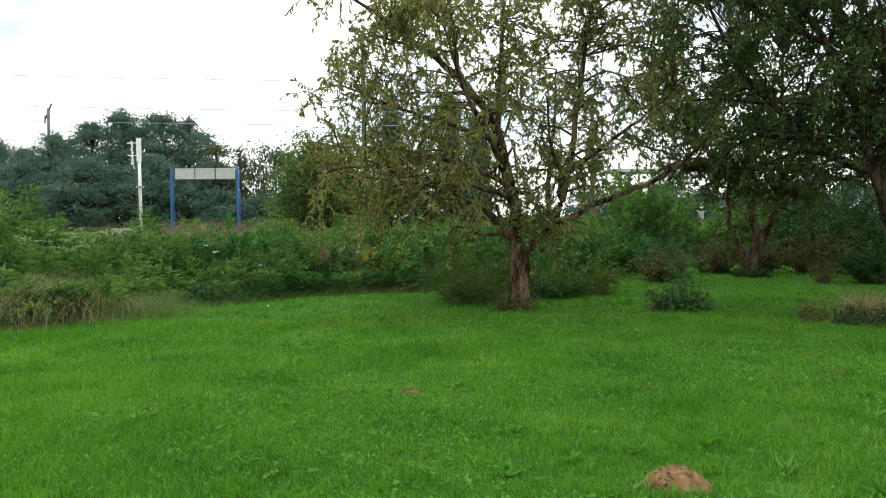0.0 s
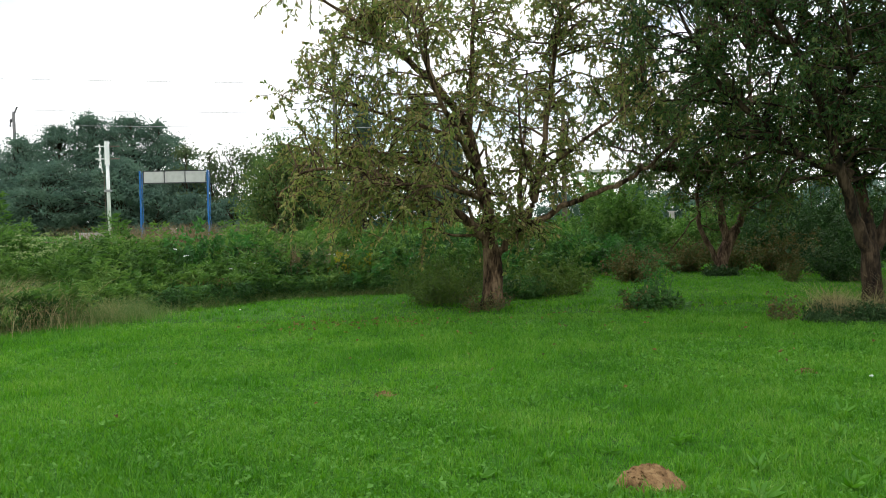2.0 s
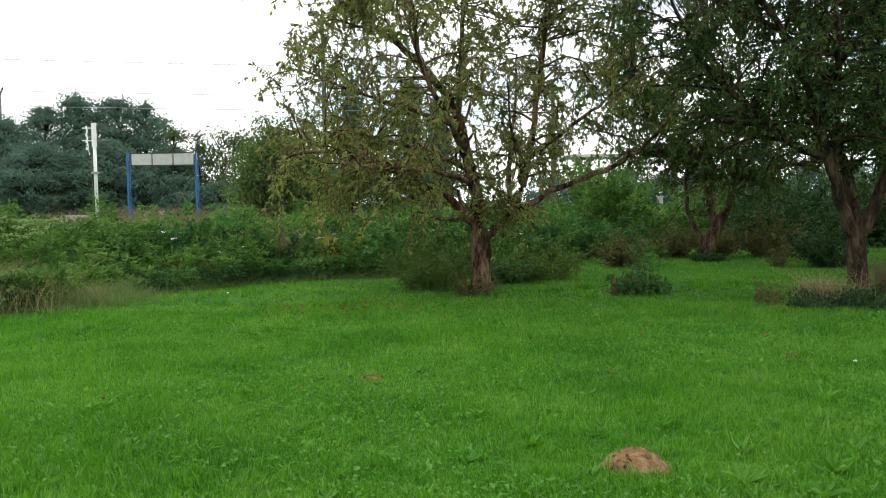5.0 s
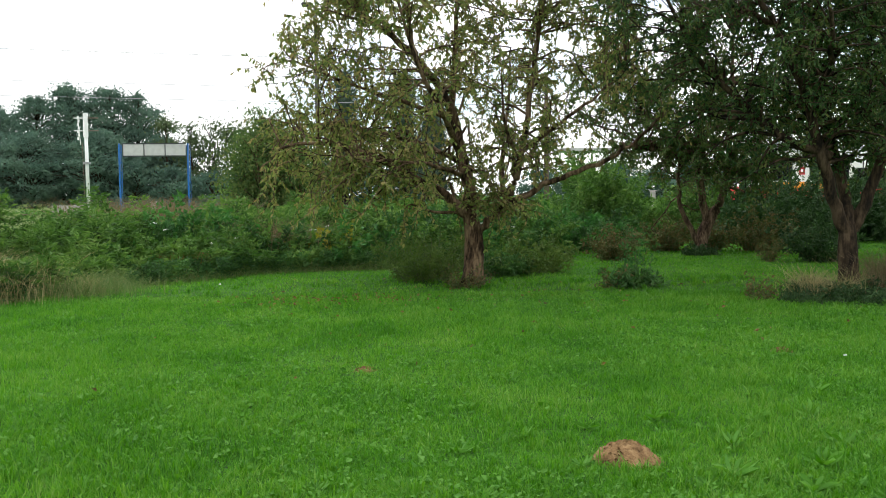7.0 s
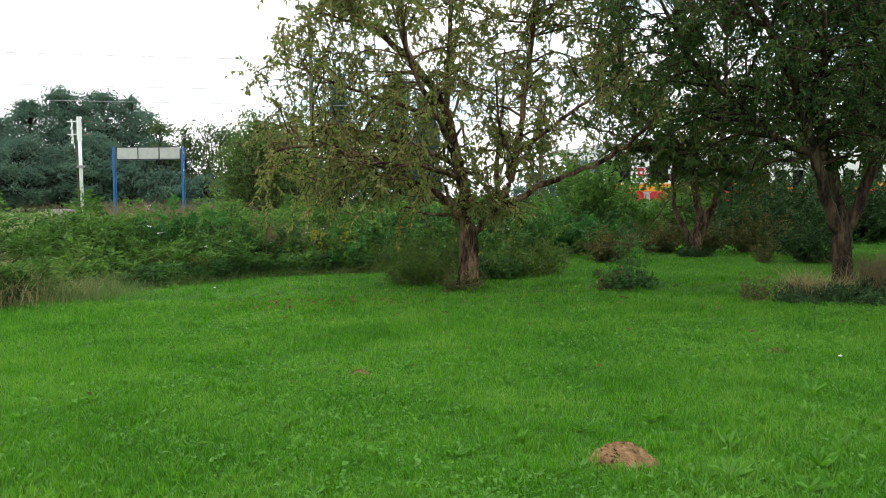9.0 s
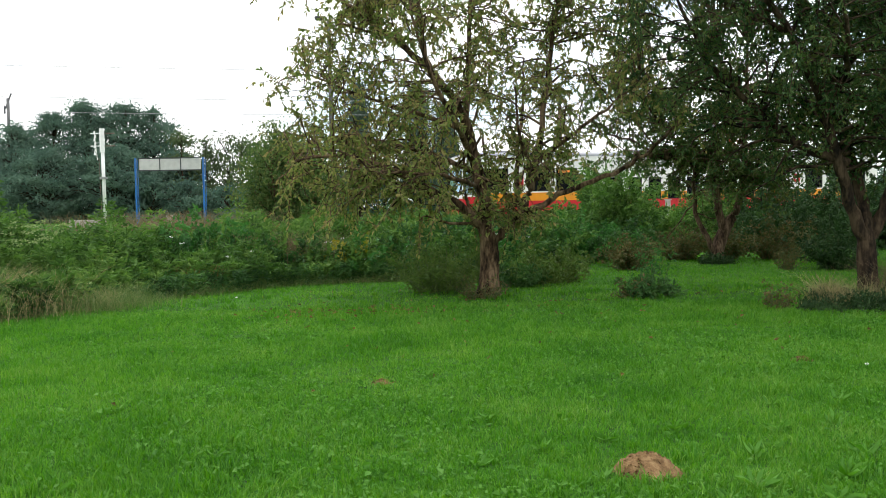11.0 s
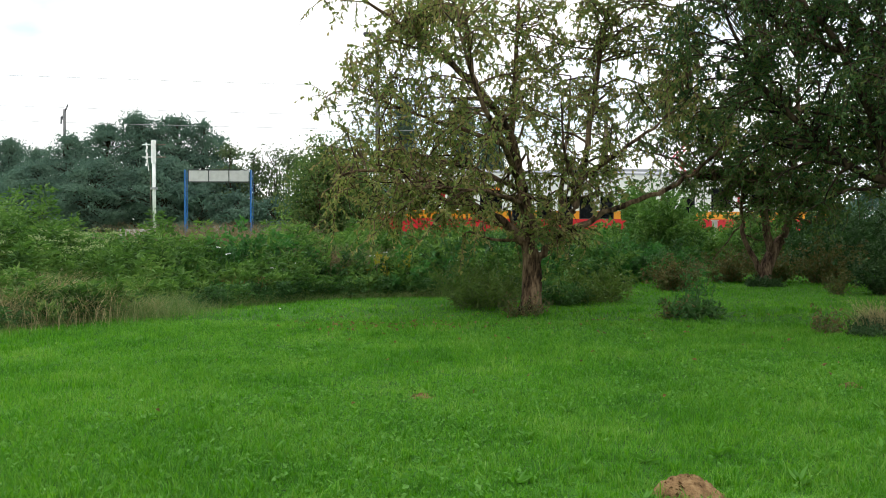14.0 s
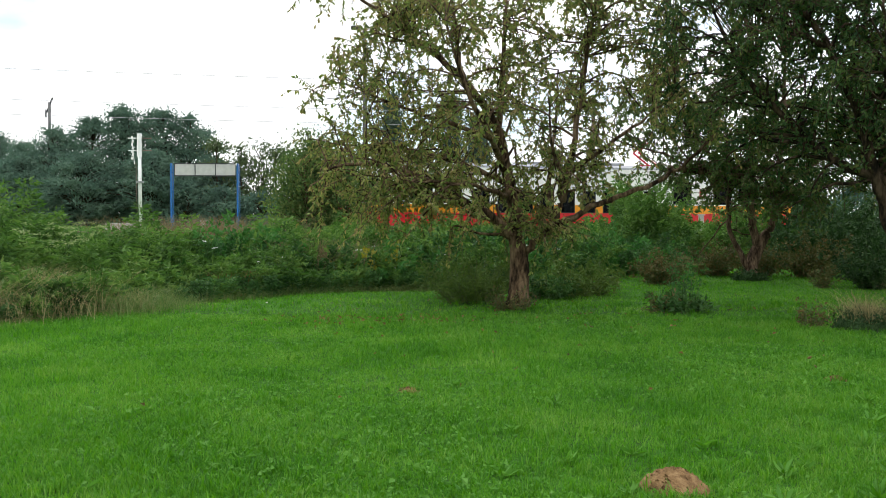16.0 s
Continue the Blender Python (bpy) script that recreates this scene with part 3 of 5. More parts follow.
def weed_bank(name, count, region, heights, mat, seed, label, leaves=90, leaf=(0.1, 0.035), category="weeds", bush=0.16, upright=0.2, stalk=STEM):
    """Uncounted tall weeds: stems and leaves in one mass. region gives x, y for the rng; heights gives h from x, y."""
    rng = np.random.default_rng(seed)
    x, y = region(rng, count)
    n = len(x)
    h = heights(x, y) * rng.uniform(0.65, 1.15, n)
    z = ground_height(x, y)
    u = np.sqrt(rng.random((n, leaves)))
    a = rng.random((n, leaves)) * 2 * np.pi
    tilt = rng.normal(0, 0.13, (n, 2))
    r = bush * (0.35 + 0.9 * np.sin(np.pi * np.clip(u, 0, 1) ** 0.8)) * (h[:, None] ** 0.5) * np.sqrt(rng.random((n, leaves)))
    p = np.stack([x[:, None] + tilt[:, :1] * h[:, None] * u + r * np.cos(a), y[:, None] + tilt[:, 1:] * h[:, None] * u + r * np.sin(a), z[:, None] + h[:, None] * u * 0.98], -1).reshape(-1, 3)
    d = np.stack([np.cos(a), np.sin(a), np.full_like(a, upright)], -1).reshape(-1, 3) + rng.normal(0, 0.5, (n * leaves, 3))
    s = rng.uniform(0.55, 1.3, n * leaves)
    v, f = leaf_arrays(rng, p, d, leaf[0] * s, leaf[1] * s)
    tagged(new(name, mesh_of(name, v, f, mat)), label, category, kind="stuff")


def behind_edge(x0, x1, depth0, depth1):
    def region(rng, n):
        x = rng.uniform(x0, x1, n)
        return x, lawn_edge(x) + depth0 + (depth1 - depth0) * rng.random(n)
    return region


def blade_tuft(name, count, region, heights, mat, seed, label, width=0.008, category="dry grass"):
    """Standing stalks of tall dry grass, one mass."""
    rng = np.random.default_rng(seed)
    x, y = region(rng, count)
    n = len(x)
    h = heights(x, y) * rng.uniform(0.5, 1.15, n)
    z = ground_height(x, y) - 0.02
    a, b = rng.random(n) * 2 * np.pi, rng.random(n) * 2 * np.pi
    p = np.stack([x, y, z], 1)
    lean = np.stack([np.cos(b), np.sin(b), 0 * b], 1) * (h * rng.uniform(0.1, 1.3, n))[:, None]
    side = np.stack([np.cos(a), np.sin(a), 0 * a], 1) * width / 2
    up = np.stack([0 * h, 0 * h, h], 1)
    mid, tip = p + lean * 0.3 + up * 0.6, p + lean + up * 0.97
    v = np.stack([p - side, p + side, mid + side, tip + side * 0.6, tip - side * 0.6, mid - side], 1).reshape(-1, 3)
    i = np.arange(n)[:, None] * 6
    f = np.concatenate([i + [0, 1, 2], i + [0, 2, 5], i + [5, 2, 3], i + [5, 3, 4]], 1).reshape(-1, 3)
    tagged(new(name, mesh_of(name, v, f, mat)), label, category, kind="stuff")


def around(cx, cy, sx, sy):
    return lambda rng, n: (rng.normal(cx, sx, n), rng.normal(cy, sy, n))


build_ground()
build_grass()
molehill(1.275, 4.72, 0.192, 0.11, 3, "fresh molehill of crumbly brown earth on the lawn")
molehill(-0.28, 7.38, 0.1, 0.03, 5, "flattened old molehill of brown earth")


def rosette(x, y, radius, count, seed):
    """A flat broad-leaved weed in the lawn."""
    rng = np.random.default_rng(seed)
    plant = thing("broadleaf_weed", x, y, float(ground_height(x, y)), "light green broad-leaved weed growing in the lawn", "weed", "weeds in the lawn")
    a = np.arange(count) * 2.4 + rng.normal(0, 0.2, count)
    d = np.stack([np.cos(a), np.sin(a), rng.uniform(0.25, 0.9, count)], 1)
    ln = radius * rng.uniform(0.6, 1.2, count)
    v, f = oval_leaves(rng, np.tile([0, 0, 0.01], (count, 1)), d, ln, ln * 0.33)
    under("leaf_rosette", mesh_of("leaf_rosette", v, f, CLOVER), plant)


def scrap(x, y, z, size, seed):
    rng = np.random.default_rng(seed)
    bm = bmesh.new()
    bmesh.ops.create_icosphere(bm, subdivisions=2, radius=size)
    for v in bm.verts:
        v.co *= rng.uniform(0.6, 1.2)
        v.co.z *= 0.6
    ob = thing("paper_scrap", x, y, z, "small crumpled scrap of white paper on the ground", "litter", "scraps of litter")
    part("scrap", bm, WHITEPAINT, ob)


for k, (x, y, r) in enumerate([(1.98, 4.95, 0.12), (2.15, 5.1, 0.1), (1.0, 4.6, 0.08), (-1.2, 5.2, 0.09), (0.5, 6.0, 0.09), (2.6, 6.2, 0.1), (1.4, 6.6, 0.09), (-2.2, 6.4, 0.09), (-0.4, 4.3, 0.08), (3.0, 5.3, 0.1), (0.1, 7.6, 0.1), (2.2, 7.4, 0.1), (-1.9, 4.6, 0.09), (1.7, 5.6, 0.1), (1.75, 4.35, 0.15), (2.3, 4.5, 0.13), (2.05, 4.1, 0.12), (1.55, 4.2, 0.1), (2.6, 4.9, 0.12), (2.75, 5.6, 0.12), (2.35, 5.5, 0.1), (3.1, 6.2, 0.11), (0.75, 5.2, 0.1), (1.2, 5.4, 0.09), (-0.7, 5.6, 0.1), (-1.6, 5.9, 0.1), (0.35, 4.9, 0.09), (3.4, 6.9, 0.11), (0.9, 6.9, 0.1)]):
    rosette(x, y, r, 9, 300 + k)
for k, (x, y, z, r) in enumerate([(-3.66, 17.3, 0.16, 0.05), (-2.95, 14.6, 0.03, 0.02), (3.97, 7.45, 0.045, 0.018)]):
    scrap(x, y, z, r, 330 + k)
molehill(3.6, 7.9, 0.1, 0.035, 8, "small low molehill of dark earth")


# ---- overgrown bank ----
def bank_top(x, y):
    """Weeds get taller away from the lawn and towards the open west end."""
    u = np.clip((y - lawn_edge(x)) / 5, 0, 1)
    lumps = 1 + 0.26 * np.sin(2.6 * x + 0.6 * y) + 0.24 * np.sin(1.4 * x - 2.3 * y + 1)
    return (0.4 + 0.65 * u) * lumps + 0.4 * np.clip((-x / np.maximum(y, 1) - 0.38) / 0.12, 0, 1) * u


weed_bank("bank_weeds", 1500, behind_edge(-14, 3, 0.1, 7), bank_top, WEED, 21, "tall green weeds covering the bank beside the lawn", 110, (0.13, 0.045), bush=0.2)
weed_bank("low_weeds", 420, behind_edge(-10, 2.5, -0.15, 1.6), lambda x, y: 0.35 + 0 * x, DARKWEED, 22, "low dark green weeds along the lawn's edge", 80, (0.08, 0.035))
weed_bank("upper_weeds", 1300, behind_edge(-24, 12, 6, 17), lambda x, y: 0.55 + 0.0 * x, WEED, 23, "green weeds on the upper bank before the track", 70, (0.12, 0.045), bush=0.25)
blade_tuft("dry_grass", 13000, around(-6.7, 12.75, 0.62, 0.6), lambda x, y: 0.52 + 0.13 * np.sin(7 * x) + 0.08 * np.sin(5 * y), DRY, 24, "tall straw-coloured dry grass at the lawn's edge", 0.004)
blade_tuft("dry_grass", 1500, around(-2.7, 18.6, 0.5, 0.4), lambda x, y: 0.95 + 0 * x, BROWNGRASS, 29, "brown dead stalks among the weeds", 0.008)
blade_tuft("dry_grass", 700, around(-4.0, 16.3, 0.18, 0.15), lambda x, y: 0.45 + 0 * x, FALLEN, 30, "rusty brown withered weeds at the lawn's edge", 0.012)
blade_tuft("long_grass", 14000, behind_edge(-8, 3, -0.35, 0.9), lambda x, y: 0.12 + 0.2 * np.clip(y - lawn_edge(x) + 0.35, 0, 1), LONGGRASS, 27, "unmown long green grass along the lawn's edge", 0.004, "grass")
blade_tuft("long_grass", 9000, around(-5.4, 13.7, 0.6, 0.5), lambda x, y: 0.3 + 0.08 * np.sin(5 * x), LONGGRASS, 28, "unmown long green grass along the lawn's edge", 0.004, "grass")
blade_tuft("dry_grass", 2600, around(-7.6, 27.5, 1.6, 1.3), lambda x, y: 0.95 + 0 * x, BROWNGRASS, 25, "brown seeding grass on top of the bank", 0.012)
blade_tuft("dry_grass", 800, around(7.05, 12.2, 0.14, 0.2), lambda x, y: 0.62 + 0 * x, BROWNGRASS, 37, "tall rusty dry grass beside the trunk", 0.005)
blade_tuft("dry_grass", 1700, around(6.05, 12.0, 0.2, 0.18), lambda x, y: 0.36 + 0.14 * np.sin(9 * x), DRY, 26, "tuft of pale dry grass at the tree's foot", 0.004)


def build_shrubs():
    # feathery tall plants at the west end
    for i, (x, y, r, h) in enumerate([(-7.6, 15.6, 0.7, 1.42), (-7.0, 16.0, 0.6, 1.25), (-8.3, 16.4, 0.8, 1.6), (-6.5, 16.6, 0.6, 1.12), (-7.6, 17.6, 0.8, 1.3), (-6.6, 18.2, 0.7, 1.15), (-8.8, 18.4, 0.9, 1.5), (-9.6, 17.2, 0.9, 1.9), (-5.9, 17.4, 0.5, 1.1), (-8.7, 15.3, 0.6, 1.65)]):
        shrub("feathery_shrub", x, y, r, h, WEED, 100 + i, "tall feathery light green shrub on the bank", 50, 110, (0.11, 0.028), z=float(ground_height(x, y)), group="shrubs on the bank")
    rng = np.random.default_rng(77)
    for name, n, x0, x1, d0, d1, z0, z1, size, mat, label in (("flower_heads", 90, -9.5, -5.6, 2.2, 4.5, 1.0, 1.35, 0.035, UMBEL, "pale green flat flower heads on the bank plants"), ("white_blossoms", 26, -5.0, 3.5, 0.6, 2.6, 0.35, 1.0, 0.022, BLOSSOM, "small white blossoms among the thicket plants")):
        x = rng.uniform(x0, x1, n)
        y = lawn_edge(x) + rng.uniform(d0, d1, n)
        c = np.stack([x, y, ground_height(x, y) + rng.uniform(z0, z1, n)], 1)
        q = 14
        p = np.repeat(c, q, 0) + rng.normal(0, size, (n * q, 3)) * [1.4, 1.4, 0.35]
        v, f = leaf_arrays(rng, p, rng.normal(size=(n * q, 3)) * [1, 1, 0.3] + [0, 0, 0.2], size * 1.1, size * 0.8)
        tagged(new(name, mesh_of(name, v, f, mat)), label, "flowers", kind="stuff")
    # leafy shrubs on the middle of the bank
    for i, (x, y, r, h) in enumerate([(-3.6, 17.8, 0.7, 1.15), (-2.7, 18.6, 0.7, 1.2), (-4.9, 17.4, 0.7, 0.95), (-1.2, 18.8, 0.7, 0.95), (-0.3, 19.4, 0.8, 1.15), (0.8, 20.0, 0.9, 1.25), (-2.2, 20.8, 0.9, 1.3), (-0.8, 22.0, 1.0, 1.25), (2.0, 21.5, 1.0, 1.25), (3.2, 22.5, 1.0, 1.25), (1.0, 23.5, 1.1, 1.25), (4.3, 24.0, 1.1, 1.2)]):
        shrub("bank_shrub", x, y, r, h, DARKWEED if i % 3 == 2 else WEED, 120 + i, "dense dark green leafy shrub on the bank", 44, 80, (0.13, 0.06), z=float(ground_height(x, y)), group="shrubs on the bank")
    shrub("yellowing_shrub", -1.55, 18.1, 0.4, 1.0, YELLOWLEAF, 140, "small shrub with yellow autumn leaves on the bank", 12, 40, (0.09, 0.05), z=0.05)
    # shrubs screening the track
    for i, (x, y, r, h) in enumerate([(6.0, 26.5, 0.38, 2.6), (6.4, 27.5, 0.42, 2.9), (6.4, 29.0, 0.42, 2.7), (7.3, 28.6, 0.42, 2.2), (4.6, 28.0, 0.7, 1.0), (8.4, 30.0, 1.2, 1.3), (9.8, 31.0, 1.2, 1.2), (11.2, 31.8, 1.3, 2.1), (12.6, 32.2, 1.4, 2.5), (14.2, 32.6, 1.5, 2.4), (15.8, 33.0, 1.5, 2.6), (17.6, 33.4, 1.6, 2.5), (19.6, 34, 1.6, 2.6), (21.6, 34.5, 1.7, 2.6)]):
        # the right-hand shrubs carry the crowns' shade in a darker leaf colour
        shrub("hedge_shrub", x, y, r, h, DEEPSHADELEAF if i > 7 else WEED, 150 + i, "tall dark green shrub screening the tram track, shade coloured into its leaves" if i > 7 else "tall green shrub screening the tram track", 50, 85, (0.17, 0.075), z=float(ground_height(x, y)) - 0.05, group="shrubs before the track", lean=0.8 if i > 3 else 0.2)
    # round the trees on the lawn
    for i, (x, y, r, h) in enumerate([(11.2, 26.5, 1.3, 1.7), (12.9, 26.0, 1.4, 1.95), (14.6, 26.8, 1.4, 1.7), (16.4, 27.2, 1.5, 1.9), (18.3, 27.6, 1.5, 2.0)]):
        # shade under the trees is coloured into these leaves
        shrub("hedge_shrub", x, y, r, h, DEEPSHADELEAF, 400 + i, "dense dark green shrub at the lawn's end, shade coloured into its leaves", 60, 85, (0.17, 0.08), z=float(ground_height(x, y)) - 0.05, group="shrubs at the lawn's end", lean=0.7)
    shrub("broom_bush", 0.5, 15.3, 0.75, 1.1, OLIVE, 170, "fine-leaved dark bush beside the walnut trunk", 80, 45, (0.11, 0.026), lean=0.9)
    shrub("low_bush", 2.6, 16.6, 0.8, 0.8, OLIVE, 171, "low dark bush behind the walnut tree", 55, 40, (0.12, 0.045), lean=1.0)
    shrub("low_bush", 1.9, 16.2, 0.6, 0.5, DARKWEED, 172, "low dark bush behind the walnut tree", 40, 40, (0.11, 0.045), lean=1.0)
    shrub("perennial_plant", 3.75, 13.7, 0.42, 0.46, DARKWEED, 173, "low leafy perennial on the lawn", 24, 26, (0.12, 0.05), lean=1.0)
    shrub("perennial_plant", 3.42, 13.6, 0.25, 0.4, BROWNSHRUB, 184, "withered brown perennial on the lawn", 16, 20, (0.1, 0.03), lean=0.9)
    for i, (x, y, h) in enumerate([(3.66, 14.0, 0.85), (3.9, 14.1, 0.95), (4.08, 14.0, 0.9)]):
        shrub("sapling", x, y, 0.06, h, BRIGHTWEED, 185 + i, "thin upright sapling with small dark leaves", 3, 40, (0.075, 0.035), lean=0.15, droop=0.0, group="saplings on the lawn")
    shrub("reddish_bush", 4.95, 19.5, 0.38, 0.85, BROWNSHRUB, 175, "reddish brown round bush on the lawn", 70, 32, (0.095, 0.045), lean=0.8, group="bushes on the lawn")
    shrub("reddish_bush", 7.0, 22.3, 0.45, 0.95, BROWNSHRUB, 176, "reddish brown round bush on the lawn", 80, 32, (0.095, 0.045), lean=0.8, group="bushes on the lawn")
    shrub("reddish_bush", 9.25, 21.6, 0.62, 1.2, BROWNSHRUB, 177, "reddish brown round bush on the lawn", 90, 32, (0.095, 0.045), lean=0.8, group="bushes on the lawn")
    shrub("reddish_bush", 8.15, 22.4, 0.42, 1.0, BROWNSHRUB, 188, "reddish brown round bush on the lawn", 60, 32, (0.095, 0.045), lean=0.8, group="bushes on the lawn")
    shrub("small_bush", 8.05, 18.4, 0.2, 0.55, BROWNSHRUB, 178, "small dark plant on the lawn", 20, 30, (0.06, 0.03))
    # this bush's leaves are coloured darker for the tree shade
    shrub("dark_bush", 9.15, 18.3, 0.45, 1.15, DEEPSHADELEAF, 179, "dark green bush on the lawn, tree shade in its leaf colour", 50, 40, (0.11, 0.055), lean=0.7, group="bushes on the lawn")
    shrub("ground_plant", 7.3, 20.6, 0.55, 0.28, DEEPSHADELEAF, 180, "low dark leaves round the tree's foot", 40, 30, (0.09, 0.04), lean=1.1)
    shrub("ground_plant", 6.1, 11.9, 0.6, 0.28, DEEPSHADELEAF, 181, "low dark leaves round the tree's foot", 50, 30, (0.08, 0.035), lean=1.1)
    for i, (x, y, r, h) in enumerate([(5.55, 11.6, 0.4, 0.22), (6.2, 11.45, 0.45, 0.26), (6.8, 11.5, 0.45, 0.26), (7.4, 11.6, 0.45, 0.24), (6.9, 12.0, 0.4, 0.3), (7.9, 12.0, 0.5, 0.26), (5.9, 12.0, 0.4, 0.28), (8.3, 11.5, 0.5, 0.22), (6.5, 11.15, 0.4, 0.16), (7.6, 11.15, 0.45, 0.16)]):
        shrub("ground_plant", x, y, r, h * (0.7, 1.15, 0.85, 0.6, 1.3)[i % 5], DEEPSHADELEAF, 460 + i, "low dark leaves round the tree's foot", 46, 40, (0.05, 0.026), lean=1.0, group="plants round the tree's foot")
    shrub("dock_stalks", 5.05, 11.9, 0.22, 0.36, BROWNSHRUB, 182, "dark brown withered dock stalks", 14, 30, (0.05, 0.03), lean=0.5)
    # the thicket behind the walnut tree: distinct plants with big leaves and dark gaps between them
    spots = [(-3.1, 17.5, 0.45, 1.0), (-2.3, 18.0, 0.45, 1.15), (-1.9, 17.9, 0.35, 0.8), (-0.7, 18.3, 0.45, 1.1), (0.1, 18.7, 0.5, 1.3), (1.1, 19.3, 0.5, 1.2), (1.9, 19.9, 0.55, 1.3), (2.7, 20.5, 0.55, 1.25), (3.5, 21.4, 0.6, 1.35), (4.2, 22.4, 0.6, 1.3), (5.0, 23.2, 0.65, 1.5), (4.4, 25.2, 0.7, 1.6), (5.6, 24.6, 0.6, 1.2), (6.6, 25.6, 0.6, 1.1), (-4.3, 16.9, 0.35, 0.85), (-5.1, 16.2, 0.4, 0.8)]
    for i, (x, y, r, h) in enumerate(spots):
        shrub("thicket_plant", x, y, r, h, (BRIGHTWEED, DARKWEED, WEED)[i % 3], 430 + i, ("bright green big-leaved plant in the thicket", "dark green big-leaved plant in the thicket", "light green big-leaved plant in the thicket")[i % 3], 22, 75, (0.125, 0.065), z=float(ground_height(x, y)), group="plants in the thicket", lean=0.8)
    # climbing plants hanging in dark columns
    for i, (x, y, h) in enumerate([(-4.35, 18.0, 1.5), (-3.55, 18.2, 1.3)]):
        shrub("climbing_plant", x, y, 0.22, h, BRIGHTWEED, 450 + i, "column of climbing bindweed on the bank", 14, 70, (0.12, 0.08), z=float(ground_height(x, y)), group="climbing plants", lean=0.1)
    shrub("trunk_suckers", 1.1, 13.95, 0.35, 0.4, BROWNSHRUB, 183, "twiggy suckers at the walnut's foot", 40, 18, (0.06, 0.025), lean=0.9)


def build_trees():
    branching_tree("walnut_tree", 1.23, 14.15, [
        ([(0, 0, -0.1), (0.02, 0, 0.3), (0.03, 0, 0.65), (0.0, 0, 1.0), (-0.1, 0.04, 1.35)], 0.155, 0.08, 0.0),
        ([(-0.08, 0, 1.15), (-0.45, -0.1, 1.48), (-0.82, -0.3, 1.7), (-1.45, -0.5, 2.05), (-2.4, -0.7, 2.3), (-3.1, -0.8, 2.2)], 0.085, 0.015, 3.4),
        ([(-0.05, 0, 1.1), (-0.05, 0.1, 1.6), (-0.2, 0.1, 2.35), (-0.35, 0.1, 2.95), (-0.7, 0, 3.45), (-1.25, -0.1, 4.0), (-2.0, -0.2, 4.55), (-2.8, -0.3, 5.1)], 0.11, 0.02, 3.4),
        ([(-0.33, 0.1, 2.9), (-0.25, 0.3, 3.65), (-0.2, 0.5, 4.6), (-0.1, 0.6, 5.6)], 0.06, 0.02, 2.2),
        ([(0.45, 0, 1.22), (0.62, 0, 1.5), (0.78, 0.1, 2.0), (0.95, 0.2, 2.8), (1.1, 0.3, 3.9), (1.3, 0.4, 5.0), (1.4, 0.5, 5.8)], 0.075, 0.02, 3.2),
        ([(0.04, 0, 0.8), (0.26, 0, 1.05), (0.57, 0, 1.31), (1.17, 0, 1.63), (1.72, 0, 1.86), (2.28, 0, 2.08), (2.75, 0, 2.4), (3.2, 0.1, 2.85)], 0.068, 0.02, 0.3),
        ([(0.85, 0.1, 2.2), (1.3, -0.1, 2.55), (1.9, -0.3, 3.0), (2.4, -0.4, 3.4)], 0.045, 0.012, 1.0),
        ([(-0.2, 0.1, 2.2), (-0.5, -0.9, 2.7), (-0.9, -1.6, 3.3), (-1.2, -2.0, 4.2)], 0.06, 0.015, 2.2),
        ([(0.0, 0.1, 1.9), (-0.6, 1.0, 2.3), (-1.4, 1.7, 2.6), (-2.4, 2.0, 2.8), (-3.1, 2.0, 2.7)], 0.05, 0.015, 3.0),
        ([(0.5, 0.05, 1.5), (0.6, 0.9, 2.3), (0.8, 1.6, 3.2), (0.9, 2.0, 4.2)], 0.05, 0.015, 2.0),
        ([(-0.3, 0.1, 2.7), (-1.0, 0.3, 3.0), (-1.9, 0.4, 3.3), (-2.9, 0.3, 3.7)], 0.05, 0.012, 2.2),
        ([(-0.15, 0.1, 1.8), (-0.5, -0.6, 1.9), (-1.1, -1.0, 2.0), (-1.8, -1.2, 2.0)], 0.04, 0.012, 1.8),
        ([(0.7, 0.1, 1.8), (0.6, -0.6, 2.2), (0.4, -1.1, 2.6), (0.3, -1.5, 3.2)], 0.04, 0.012, 1.4),
        ([(-0.9, 0, 3.65), (-1.0, 0.1, 4.3), (-1.1, 0.2, 5.2)], 0.05, 0.02, 1.4),
    ], (BARK, WALNUT), 31, "spreading walnut tree with sparse yellowing leaves", branches=4, twigs=8, leaves=15, leaf=(0.078, 0.036), reach=(0.5, 1.2), droop=0.1, bare=0.3, flare=0.3, twig_len=(0.3, 0.7),
        fill=[(-0.7, 0, 3.6, 2.8, 2.2, 2.3, 70), (-1.7, -0.2, 4.8, 0.8, 0.8, 0.5, 18), (0.6, 0, 5.0, 1.6, 1.2, 0.6, 16), (-2.1, -0.1, 2.15, 1.5, 1.3, 0.7, 18), (-1.9, 0.2, 1.75, 1.5, 1.2, 0.4, 8), (1.7, 0, 4.0, 1.4, 1.6, 1.7, 26), (2.1, 0, 4.2, 1.0, 1.3, 1.1, 15), (-2.5, 0, 4.0, 0.4, 0.8, 0.6, 7), (-3.0, 0, 2.8, 0.4, 0.8, 0.4, 5), (0.2, 0.3, 2.3, 1.0, 1.0, 0.7, 9), (0.2, -0.3, 1.5, 0.8, 0.5, 0.45, 10)])
